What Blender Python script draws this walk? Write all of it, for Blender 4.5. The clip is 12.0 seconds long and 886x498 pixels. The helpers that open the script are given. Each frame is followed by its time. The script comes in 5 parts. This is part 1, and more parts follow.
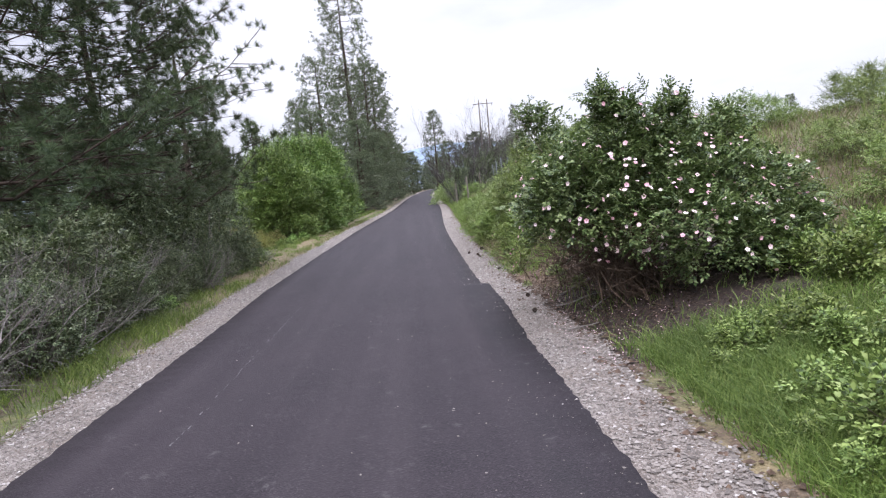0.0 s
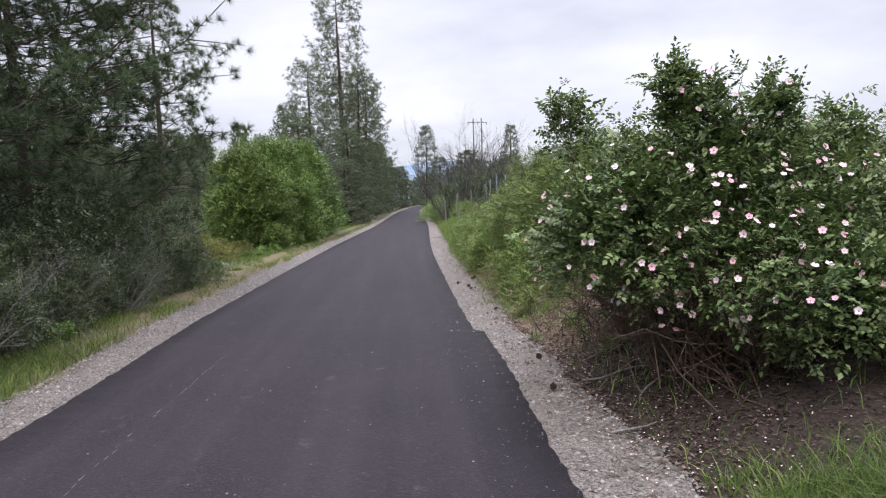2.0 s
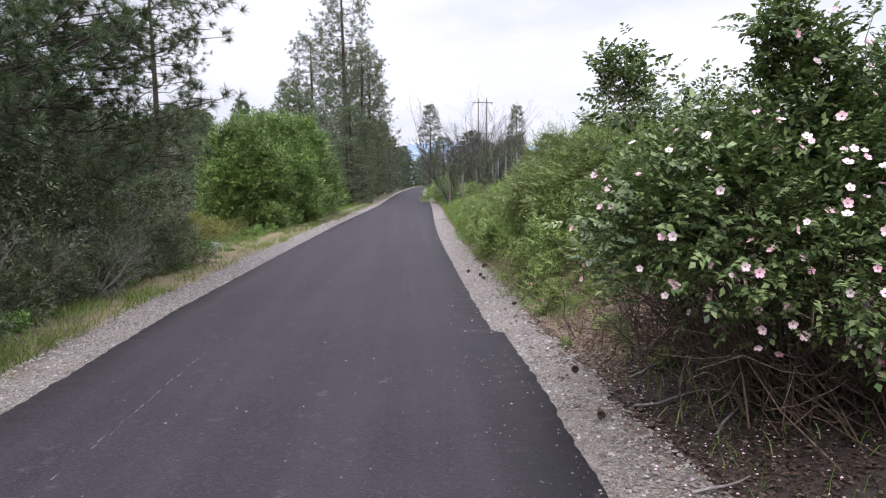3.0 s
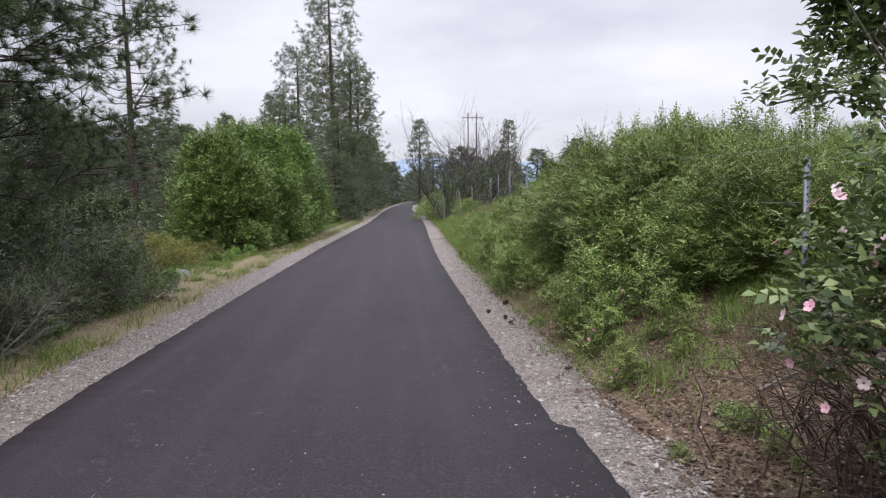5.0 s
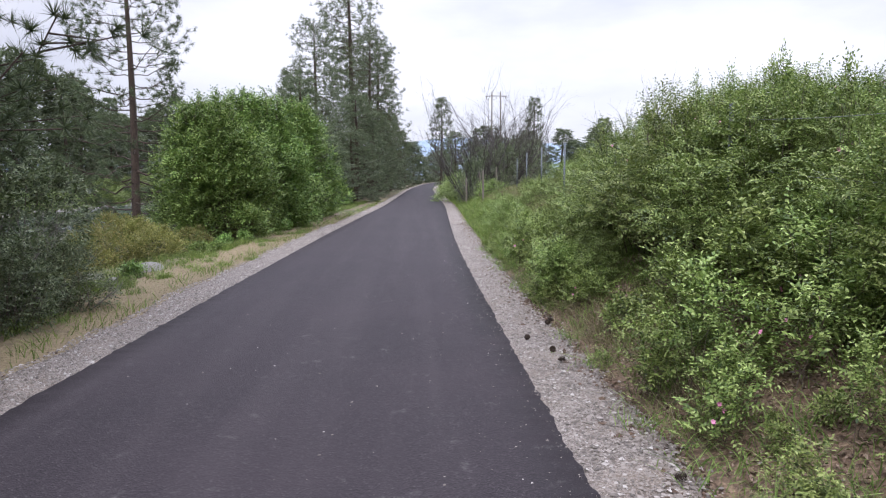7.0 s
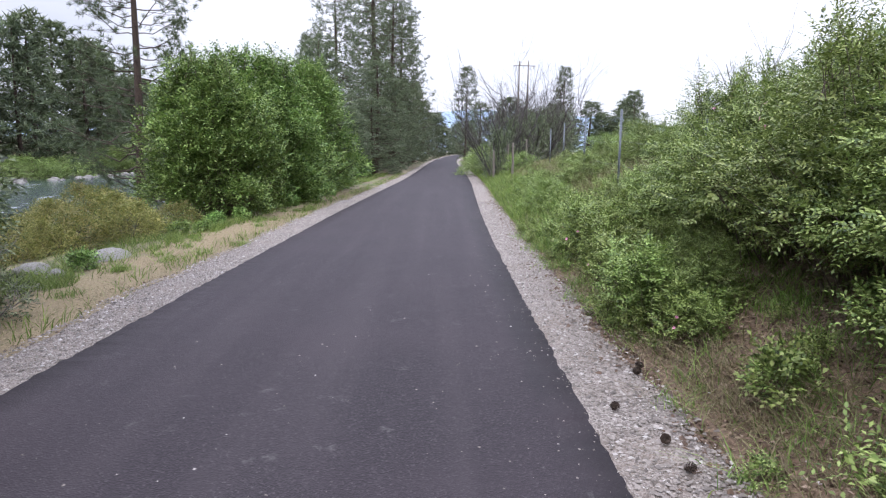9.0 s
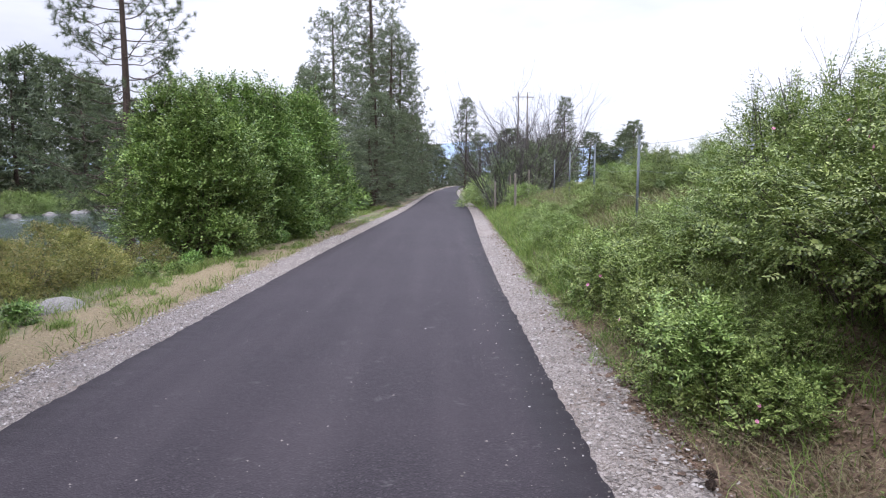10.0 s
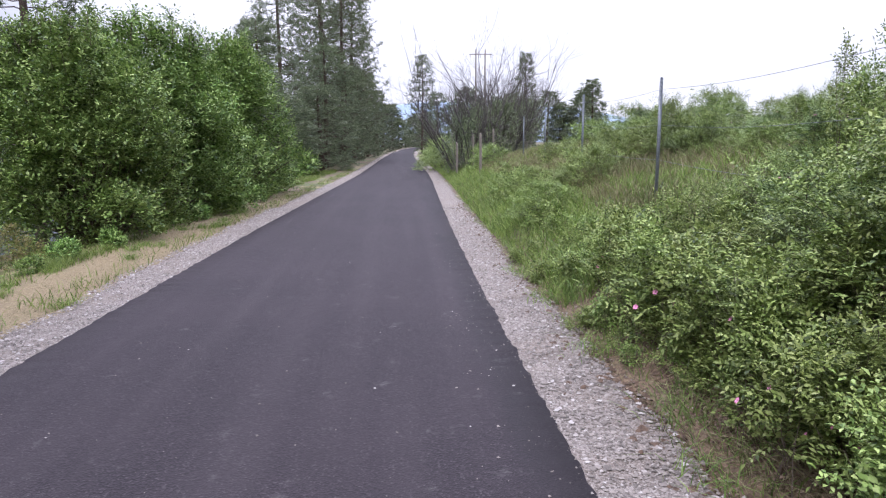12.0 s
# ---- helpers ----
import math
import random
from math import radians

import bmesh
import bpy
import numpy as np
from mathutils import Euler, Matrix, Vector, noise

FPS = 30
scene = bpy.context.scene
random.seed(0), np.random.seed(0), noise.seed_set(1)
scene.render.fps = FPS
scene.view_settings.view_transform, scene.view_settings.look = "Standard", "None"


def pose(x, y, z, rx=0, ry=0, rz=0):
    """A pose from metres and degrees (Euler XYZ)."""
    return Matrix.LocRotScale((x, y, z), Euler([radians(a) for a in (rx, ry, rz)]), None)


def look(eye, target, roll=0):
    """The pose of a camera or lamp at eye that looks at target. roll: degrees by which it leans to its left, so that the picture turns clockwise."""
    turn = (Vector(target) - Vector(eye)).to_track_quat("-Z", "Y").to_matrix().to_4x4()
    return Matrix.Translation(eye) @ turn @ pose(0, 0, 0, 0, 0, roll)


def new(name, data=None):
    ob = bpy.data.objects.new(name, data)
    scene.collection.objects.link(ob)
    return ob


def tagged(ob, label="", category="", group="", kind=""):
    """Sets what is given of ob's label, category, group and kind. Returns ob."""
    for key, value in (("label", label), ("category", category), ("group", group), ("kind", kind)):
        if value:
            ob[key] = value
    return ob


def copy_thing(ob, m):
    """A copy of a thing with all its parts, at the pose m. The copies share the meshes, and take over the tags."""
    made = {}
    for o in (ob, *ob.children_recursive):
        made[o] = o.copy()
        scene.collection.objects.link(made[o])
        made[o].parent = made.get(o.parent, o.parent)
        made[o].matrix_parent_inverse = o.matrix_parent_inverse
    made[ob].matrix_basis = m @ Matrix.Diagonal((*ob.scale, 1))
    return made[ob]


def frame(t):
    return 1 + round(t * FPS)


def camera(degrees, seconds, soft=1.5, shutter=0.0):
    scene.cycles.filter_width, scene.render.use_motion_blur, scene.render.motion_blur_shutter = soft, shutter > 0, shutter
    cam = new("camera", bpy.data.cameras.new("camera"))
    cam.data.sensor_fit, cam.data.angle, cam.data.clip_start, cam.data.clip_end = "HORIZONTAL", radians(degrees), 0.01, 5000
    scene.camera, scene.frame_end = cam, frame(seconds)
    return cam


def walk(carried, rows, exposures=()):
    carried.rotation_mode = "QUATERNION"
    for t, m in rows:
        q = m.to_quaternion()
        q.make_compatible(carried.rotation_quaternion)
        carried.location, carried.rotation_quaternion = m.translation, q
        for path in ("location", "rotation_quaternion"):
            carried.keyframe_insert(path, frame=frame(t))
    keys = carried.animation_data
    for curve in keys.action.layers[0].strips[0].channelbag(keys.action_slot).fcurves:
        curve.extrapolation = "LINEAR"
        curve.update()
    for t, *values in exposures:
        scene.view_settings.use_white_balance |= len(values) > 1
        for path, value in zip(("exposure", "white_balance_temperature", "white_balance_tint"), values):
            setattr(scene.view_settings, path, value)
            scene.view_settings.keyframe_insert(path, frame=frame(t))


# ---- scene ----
cam = camera(67.3, 12.0, soft=1.2)
PATH = [
    (0, (0.002, -0.001, 1.654), (0.06, 1.989, 1.462), -5.2),
    (0.5, (0.004, 0.581, 1.61), (0.15, 2.57, 1.472), -1.6),
    (1, (0.111, 1.302, 1.584), (0.246, 3.293, 1.463), -1.4),
    (1.5, (0.135, 1.899, 1.594), (0.328, 3.886, 1.467), -0.3),
    (2, (0.101, 2.53, 1.618), (0.205, 4.522, 1.475), -1.6),
    (2.5, (0.085, 3.137, 1.617), (0.201, 5.127, 1.454), -2.3),
    (2.7, (0.069, 3.369, 1.59), (0.151, 5.357, 1.386), -0.9),
    (4.3, (-0.248, 5.257, 1.629), (-0.094, 7.246, 1.492), 0.8),
    (4.5, (-0.231, 5.462, 1.593), (-0.085, 7.452, 1.46), 0.7),
    (5, (-0.231, 6.104, 1.636), (-0.094, 8.094, 1.483), -0.5),
    (5.5, (-0.159, 6.815, 1.634), (-0.041, 8.799, 1.412), 1.8),
    (6, (-0.026, 7.488, 1.611), (0.215, 9.465, 1.424), 1.2),
    (6.5, (-0.07, 8.168, 1.594), (-0.019, 10.16, 1.428), 1.6),
    (6.7, (-0.044, 8.416, 1.63), (-0, 10.405, 1.429), 0.6),
    (8.3, (-0.063, 10.391, 1.587), (0.063, 12.374, 1.363), -1.0),
    (8.5, (-0.082, 10.637, 1.625), (-0.02, 12.61, 1.302), -0.7),
    (9, (-0.077, 11.331, 1.62), (-0.07, 13.31, 1.328), 0.8),
    (9.5, (0.014, 12.025, 1.606), (0.116, 14.012, 1.4), -2.0),
    (10, (-0.055, 12.674, 1.629), (-0.051, 14.664, 1.429), 0.3),
    (10.5, (-0.04, 13.364, 1.59), (-0.028, 15.339, 1.275), 0.2),
    (11, (-0.125, 14.111, 1.628), (-0.086, 16.075, 1.253), -0.7),
    (11.5, (-0.184, 14.819, 1.655), (-0.146, 16.79, 1.316), -0.2),
    (12, (-0.053, 15.684, 1.619), (0.078, 17.655, 1.306), -0.1),
]
walk(cam, [(t, look(eye, target, roll)) for t, eye, target, roll in PATH],
     exposures=[(0.0, 0.28, 6150, 16), (1.5, -0.06, 6300, 14), (2.5, 0.16, 6250, 14), (4.5, 0.2, 6240, 14), (5.0, -0.06, 6380, 14), (5.5, -0.1, 6430, 14), (6.0, 0.18, 6150, 15), (6.5, 0.2, 6150, 15), (8.5, 0.28, 6080, 16), (9.0, 0.4, 6030, 15), (9.5, 0.38, 6030, 15), (10.5, 0.36, 6020, 18), (12.0, 0.36, 5980, 20)])

# ---- world and light: bright overcast ----
world = bpy.data.worlds.new("overcast_sky")
scene.world = world
world.use_nodes = True
wn, wl = world.node_tree.nodes, world.node_tree.links
wn.clear()
w_out = wn.new("ShaderNodeOutputWorld")
w_bg = wn.new("ShaderNodeBackground")
w_sky = wn.new("ShaderNodeTexSky")
w_sky.sky_type = "NISHITA"
w_sky.sun_disc = False
w_sky.sun_elevation, w_sky.sun_rotation = radians(48), radians(25)
w_gain = wn.new("ShaderNodeVectorMath")
w_gain.operation = "SCALE"
w_gain.inputs["Scale"].default_value = 0.10
w_tc = wn.new("ShaderNodeTexCoord")
w_map = wn.new("ShaderNodeMapping")
w_map.inputs["Scale"].default_value = (1.0, 1.0, 3.2)
w_noise = wn.new("ShaderNodeTexNoise")
w_noise.inputs["Scale"].default_value = 1.7
w_noise.inputs["Detail"].default_value = 7
w_noise.inputs["Roughness"].default_value = 0.52
w_ramp = wn.new("ShaderNodeValToRGB")
w_ramp.color_ramp.elements[0].position = 0.40
w_ramp.color_ramp.elements[0].color = (0.60, 0.62, 0.70, 1)
w_ramp.color_ramp.elements[1].position = 0.70
w_ramp.color_ramp.elements[1].color = (1.0, 1.0, 1.06, 1)
w_mix = wn.new("ShaderNodeMix")
w_mix.data_type = "RGBA"
w_mix.inputs["Factor"].default_value = 0.9
wl.new(w_tc.outputs["Generated"], w_map.inputs["Vector"])
wl.new(w_map.outputs["Vector"], w_noise.inputs["Vector"])
wl.new(w_noise.outputs["Fac"], w_ramp.inputs["Fac"])
wl.new(w_sky.outputs["Color"], w_gain.inputs[0])
wl.new(w_gain.outputs["Vector"], w_mix.inputs["A"])
wl.new(w_ramp.outputs["Color"], w_mix.inputs["B"])
w_sep = wn.new("ShaderNodeSeparateXYZ")
w_zen = wn.new("ShaderNodeMapRange")
w_zen.inputs["From Min"].default_value, w_zen.inputs["From Max"].default_value = 0.33, 1.0
w_zen.inputs["To Min"].default_value, w_zen.inputs["To Max"].default_value = 0.66, 3.7
w_lift = wn.new("ShaderNodeVectorMath")
w_lift.operation = "SCALE"
wl.new(w_tc.outputs["Generated"], w_sep.inputs["Vector"])
wl.new(w_sep.outputs["Z"], w_zen.inputs["Value"])
wl.new(w_mix.outputs["Result"], w_lift.inputs[0])
w_dot = wn.new("ShaderNodeVectorMath")
w_dot.operation = "DOT_PRODUCT"
w_dot.inputs[1].default_value = (0.20, 0.88, 0.43)
w_glow = wn.new("ShaderNodeMapRange")
w_glow.inputs["From Min"].default_value, w_glow.inputs["From Max"].default_value = 0.55, 0.97
w_glow.inputs["To Min"].default_value, w_glow.inputs["To Max"].default_value = 0.80, 1.08
w_mul = wn.new("ShaderNodeMath")
w_mul.operation = "MULTIPLY"
wl.new(w_tc.outputs["Generated"], w_dot.inputs[0])
wl.new(w_dot.outputs["Value"], w_glow.inputs["Value"])
wl.new(w_glow.outputs["Result"], w_mul.inputs[0])
wl.new(w_zen.outputs["Result"], w_mul.inputs[1])
wl.new(w_mul.outputs["Value"], w_lift.inputs["Scale"])
wl.new(w_lift.outputs["Vector"], w_bg.inputs["Color"])
w_bg.inputs["Strength"].default_value = 1.5
wl.new(w_bg.outputs["Background"], w_out.inputs["Surface"])

sun_data = bpy.data.lights.new("sun", "SUN")
sun_data.energy, sun_data.angle, sun_data.color = 1.5, radians(25), (1.0, 0.97, 0.92)
sun = new("sun", sun_data)
sun.rotation_euler = (radians(42), 0, radians(-25))

# ---- materials ----


def node_mat(name):
    mat = bpy.data.materials.new(name)
    mat.use_nodes = True
    nt = mat.node_tree
    nt.nodes.clear()
    out = nt.nodes.new("ShaderNodeOutputMaterial")
    bsdf = nt.nodes.new("ShaderNodeBsdfPrincipled")
    nt.links.new(bsdf.outputs["BSDF"], out.inputs["Surface"])
    return mat, nt, bsdf, out


def noise_tex(nt, scale, detail=4.0, rough=0.55, coord="Object"):
    tc = nt.nodes.new("ShaderNodeTexCoord")
    n = nt.nodes.new("ShaderNodeTexNoise")
    n.inputs["Scale"].default_value = scale
    n.inputs["Detail"].default_value = detail
    n.inputs["Roughness"].default_value = rough
    nt.links.new(tc.outputs[coord], n.inputs["Vector"])
    return n.outputs["Fac"]


def ramp(nt, fac, stops):
    r = nt.nodes.new("ShaderNodeValToRGB")
    els = r.color_ramp.elements
    while len(els) < len(stops):
        els.new(0.5)
    for e, (p, c) in zip(els, stops):
        e.position, e.color = p, (*c, 1)
    nt.links.new(fac, r.inputs["Fac"])
    return r.outputs["Color"]


def mix(nt, fac, a, b, blend="MIX"):
    m = nt.nodes.new("ShaderNodeMix")
    m.data_type, m.blend_type = "RGBA", blend
    for v, key in ((fac, "Factor"), (a, "A"), (b, "B")):
        if isinstance(v, (int, float)):
            m.inputs[key].default_value = v
        elif isinstance(v, tuple):
            m.inputs[key].default_value = (*v, 1)
        else:
            nt.links.new(v, m.inputs[key])
    return m.outputs["Result"]


def bump(nt, bsdf, height, strength=0.4, dist=0.01):
    b = nt.nodes.new("ShaderNodeBump")
    b.inputs["Strength"].default_value, b.inputs["Distance"].default_value = strength, dist
    nt.links.new(height, b.inputs["Height"])
    nt.links.new(b.outputs["Normal"], bsdf.inputs["Normal"])


def grainy(name, dark, light, fine=60.0, coarse=1.5, rough=0.85, strength=0.5, dist=0.01, metal=0.0):
    """Two scales of mottling between two colours, with relief."""
    mat, nt, bsdf, _ = node_mat(name)
    f = noise_tex(nt, fine, 3)
    c = noise_tex(nt, coarse, 5)
    a = ramp(nt, f, [(0.3, dark), (0.7, light)])
    mid = tuple((x + y) / 2 for x, y in zip(dark, light))
    nt.links.new(mix(nt, ramp_value(nt, c, 0.35, 0.7), a, mix(nt, 0.55, a, tuple(x * 0.7 for x in mid))), bsdf.inputs["Base Color"])
    bsdf.inputs["Roughness"].default_value = rough
    bsdf.inputs["Metallic"].default_value = metal
    bump(nt, bsdf, f, strength, dist)
    return mat


def ramp_value(nt, fac, lo, hi):
    m = nt.nodes.new("ShaderNodeMapRange")
    m.inputs["From Min"].default_value, m.inputs["From Max"].default_value = lo, hi
    nt.links.new(fac, m.inputs["Value"])
    return m.outputs["Result"]


def leafy(name, tones, glow=0.3, rough=0.55, patch=0.6):
    """Leaf or needle: tones vary leaf by leaf and in patches; some light passes through."""
    mat, nt, bsdf, out = node_mat(name)
    geo = nt.nodes.new("ShaderNodeNewGeometry")
    a = ramp(nt, geo.outputs["Random Per Island"], [(i / (len(tones) - 1), t) for i, t in enumerate(tones)])
    p = ramp_value(nt, noise_tex(nt, patch, 3), 0.38, 0.66)
    hsv = nt.nodes.new("ShaderNodeHueSaturation")
    hsv.inputs["Saturation"].default_value, hsv.inputs["Value"].default_value = 0.95, 0.66
    nt.links.new(a, hsv.inputs["Color"])
    c = mix(nt, p, a, hsv.outputs["Color"])
    oi = nt.nodes.new("ShaderNodeObjectInfo")
    own = nt.nodes.new("ShaderNodeHueSaturation")
    for key, lo, hi in (("Hue", 0.485, 0.512), ("Value", 0.82, 1.22)):
        m = nt.nodes.new("ShaderNodeMapRange")
        m.inputs["To Min"].default_value, m.inputs["To Max"].default_value = lo, hi
        nt.links.new(oi.outputs["Random"], m.inputs["Value"])
        nt.links.new(m.outputs["Result"], own.inputs[key])
    nt.links.new(c, own.inputs["Color"])
    c = own.outputs["Color"]
    nt.links.new(c, bsdf.inputs["Base Color"])
    bsdf.inputs["Roughness"].default_value = rough
    bsdf.inputs["Specular IOR Level"].default_value = 0.28
    tr = nt.nodes.new("ShaderNodeBsdfTranslucent")
    nt.links.new(mix(nt, 0.5, c, (0.20, 0.29, 0.07), "MIX"), tr.inputs["Color"])
    ms = nt.nodes.new("ShaderNodeMixShader")
    ms.inputs["Fac"].default_value = glow
    nt.links.new(bsdf.outputs["BSDF"], ms.inputs[1])
    nt.links.new(tr.outputs["BSDF"], ms.inputs[2])
    nt.links.new(ms.outputs["Shader"], out.inputs["Surface"])
    return mat


def asphalt_material():
    mat, nt, bsdf, _ = node_mat("asphalt")
    tc = nt.nodes.new("ShaderNodeTexCoord")
    v = nt.nodes.new("ShaderNodeTexVoronoi")
    v.inputs["Scale"].default_value = 95
    nt.links.new(tc.outputs["Object"], v.inputs["Vector"])
    grain = ramp(nt, v.outputs["Color"], [(0.0, (0.0105, 0.0085, 0.0101)), (0.75, (0.028, 0.0220, 0.0260)), (0.95, (0.066, 0.055, 0.060))])
    big = ramp_value(nt, noise_tex(nt, 0.55, 6, 0.6), 0.35, 0.7)
    base = mix(nt, big, grain, mix(nt, 0.45, grain, (0.040, 0.031, 0.0355)))
    # rolled lanes along the trail, faintly lighter
    st = nt.nodes.new("ShaderNodeMapping")
    st.inputs["Scale"].default_value = (2.6, 0.10, 1)
    nt.links.new(tc.outputs["Object"], st.inputs["Vector"])
    lane = nt.nodes.new("ShaderNodeTexNoise")
    lane.inputs["Scale"].default_value, lane.inputs["Detail"].default_value = 1.0, 3
    nt.links.new(st.outputs["Vector"], lane.inputs["Vector"])
    base = mix(nt, ramp_value(nt, lane.outputs["Fac"], 0.45, 0.75), base, mix(nt, 0.35, base, (0.058, 0.048, 0.0515)))
    sx = nt.nodes.new("ShaderNodeSeparateXYZ")
    nt.links.new(tc.outputs["Object"], sx.inputs["Vector"])
    seam = ramp_value(nt, sx.outputs["X"], 0.50, 0.62)
    wear = nt.nodes.new("ShaderNodeMath")
    wear.operation = "MULTIPLY"
    nt.links.new(seam, wear.inputs[0])
    nt.links.new(ramp_value(nt, noise_tex(nt, 0.8, 4), 0.40, 0.60), wear.inputs[1])
    base = mix(nt, wear.outputs["Value"], base, mix(nt, 0.6, base, (0.017, 0.015, 0.017)))
    # scuffs and dusty flecks
    sc = ramp_value(nt, noise_tex(nt, 3.5, 7, 0.75), 0.60, 0.76)
    base = mix(nt, sc, base, mix(nt, 0.42, base, (0.20, 0.185, 0.18)))
    nt.links.new(base, bsdf.inputs["Base Color"])
    bsdf.inputs["Roughness"].default_value = 0.77
    bsdf.inputs["Specular IOR Level"].default_value = 0.22
    bump(nt, bsdf, v.outputs["Distance"], 0.55, 0.006)
    return mat


def ground_material():
    mat, nt, bsdf, _ = node_mat("meadow_soil")
    f, c = noise_tex(nt, 26, 5, 0.65), noise_tex(nt, 0.45, 5, 0.6)
    soil = ramp(nt, f, [(0.3, (0.055, 0.038, 0.025)), (0.55, (0.14, 0.10, 0.065)), (0.75, (0.27, 0.20, 0.13))])
    green = ramp(nt, f, [(0.3, (0.035, 0.055, 0.015)), (0.7, (0.12, 0.155, 0.045))])
    straw = ramp(nt, f, [(0.3, (0.16, 0.12, 0.06)), (0.7, (0.34, 0.27, 0.15))])
    a = mix(nt, ramp_value(nt, c, 0.42, 0.58), soil, green)
    c2 = noise_tex(nt, 0.9, 4, 0.6)
    a = mix(nt, ramp_value(nt, c2, 0.52, 0.66), a, straw)
    tc = nt.nodes.new("ShaderNodeTexCoord")

    def patch(cx, cy, sx, sy, colour, base):
        """A patch of worn or darkened soil round a point, with a ragged rim."""
        mp = nt.nodes.new("ShaderNodeMapping")
        mp.vector_type = "TEXTURE"
        mp.inputs["Location"].default_value, mp.inputs["Scale"].default_value = (cx, cy, 0), (sx, sy, 1000)
        nt.links.new(tc.outputs["Object"], mp.inputs["Vector"])
        ln = nt.nodes.new("ShaderNodeVectorMath")
        ln.operation = "LENGTH"
        nt.links.new(mp.outputs["Vector"], ln.inputs[0])
        ad = nt.nodes.new("ShaderNodeMath")
        ad.operation = "ADD"
        nt.links.new(ln.outputs["Value"], ad.inputs[0])
        nt.links.new(ramp_value(nt, noise_tex(nt, 2.2, 5), 0.9, 0.1), ad.inputs[1])
        return mix(nt, ramp_value(nt, ad.outputs["Value"], 1.6, 1.25), base, colour)

    # Dark humus under rose and pine; shade there is put into the colour too.
    shaded_humus = ramp(nt, f, [(0.3, (0.012, 0.008, 0.006)), (0.55, (0.042, 0.027, 0.020)), (0.75, (0.12, 0.080, 0.062))])
    rust = ramp(nt, f, [(0.3, (0.045, 0.030, 0.019)), (0.55, (0.150, 0.100, 0.062)), (0.75, (0.30, 0.215, 0.14))])
    a = patch(2.5, 16.5, 2.3, 10.0, rust, a)
    tan = ramp(nt, f, [(0.3, (0.120, 0.091, 0.048)), (0.55, (0.215, 0.166, 0.090)), (0.75, (0.31, 0.252, 0.150))])
    a = patch(-3.9, 24, 1.0, 16, tan, a)
    a = patch(2.3, 7.4, 2.1, 2.2, shaded_humus, a)
    a = patch(-7.5, 8.0, 3.6, 12, shaded_humus, a)
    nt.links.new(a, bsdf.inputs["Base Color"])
    bsdf.inputs["Roughness"].default_value = 0.95
    bump(nt, bsdf, f, 0.8, 0.03)
    return mat


def gravel_material():
    mat, nt, bsdf, _ = node_mat("crushed_gravel")
    tc = nt.nodes.new("ShaderNodeTexCoord")
    v = nt.nodes.new("ShaderNodeTexVoronoi")
    v.inputs["Scale"].default_value = 75
    nt.links.new(tc.outputs["Object"], v.inputs["Vector"])
    a = ramp(nt, v.outputs["Color"], [(0.1, (0.100, 0.083, 0.071)), (0.5, (0.225, 0.193, 0.168)), (0.9, (0.37, 0.328, 0.294))])
    c = ramp_value(nt, noise_tex(nt, 1.6, 5), 0.4, 0.7)
    nt.links.new(mix(nt, c, a, mix(nt, 0.6, a, (0.20, 0.155, 0.118))), bsdf.inputs["Base Color"])
    bsdf.inputs["Roughness"].default_value = 0.9
    bump(nt, bsdf, v.outputs["Distance"], 0.9, 0.02)
    return mat


def pebble_material():
    mat, nt, bsdf, _ = node_mat("pebbles")
    geo = nt.nodes.new("ShaderNodeNewGeometry")
    a = ramp(nt, geo.outputs["Random Per Island"], [(0, (0.058, 0.047, 0.039)), (0.4, (0.165, 0.140, 0.121)), (0.85, (0.26, 0.226, 0.198)), (1, (0.45, 0.42, 0.39))])
    nt.links.new(mix(nt, 0.35, a, mix(nt, noise_tex(nt, 90, 3), a, (0.2, 0.18, 0.16))), bsdf.inputs["Base Color"])
    bsdf.inputs["Roughness"].default_value = 0.85
    return mat


def petal_material():
    mat, nt, bsdf, out = node_mat("rose_petal")
    oi = nt.nodes.new("ShaderNodeObjectInfo")
    col = ramp(nt, oi.outputs["Random"], [(0, (0.80, 0.66, 0.66)), (0.55, (0.76, 0.52, 0.56)), (1, (0.72, 0.38, 0.45))])
    nt.links.new(col, bsdf.inputs["Base Color"])
    bsdf.inputs["Roughness"].default_value = 0.6
    return mat


def water_material():
    mat, nt, bsdf, _ = node_mat("river_water")
    tc = nt.nodes.new("ShaderNodeTexCoord")
    mp = nt.nodes.new("ShaderNodeMapping")
    mp.inputs["Scale"].default_value = (1.0, 0.35, 1)
    nt.links.new(tc.outputs["Object"], mp.inputs["Vector"])
    n = nt.nodes.new("ShaderNodeTexNoise")
    n.inputs["Scale"].default_value, n.inputs["Detail"].default_value = 1.3, 6
    nt.links.new(mp.outputs["Vector"], n.inputs["Vector"])
    foam = ramp_value(nt, n.outputs["Fac"], 0.60, 0.72)
    nt.links.new(mix(nt, foam, (0.05, 0.065, 0.07), (0.6, 0.63, 0.65)), bsdf.inputs["Base Color"])
    bsdf.inputs["Roughness"].default_value = 0.12
    bump(nt, bsdf, n.outputs["Fac"], 0.6, 0.25)
    return mat


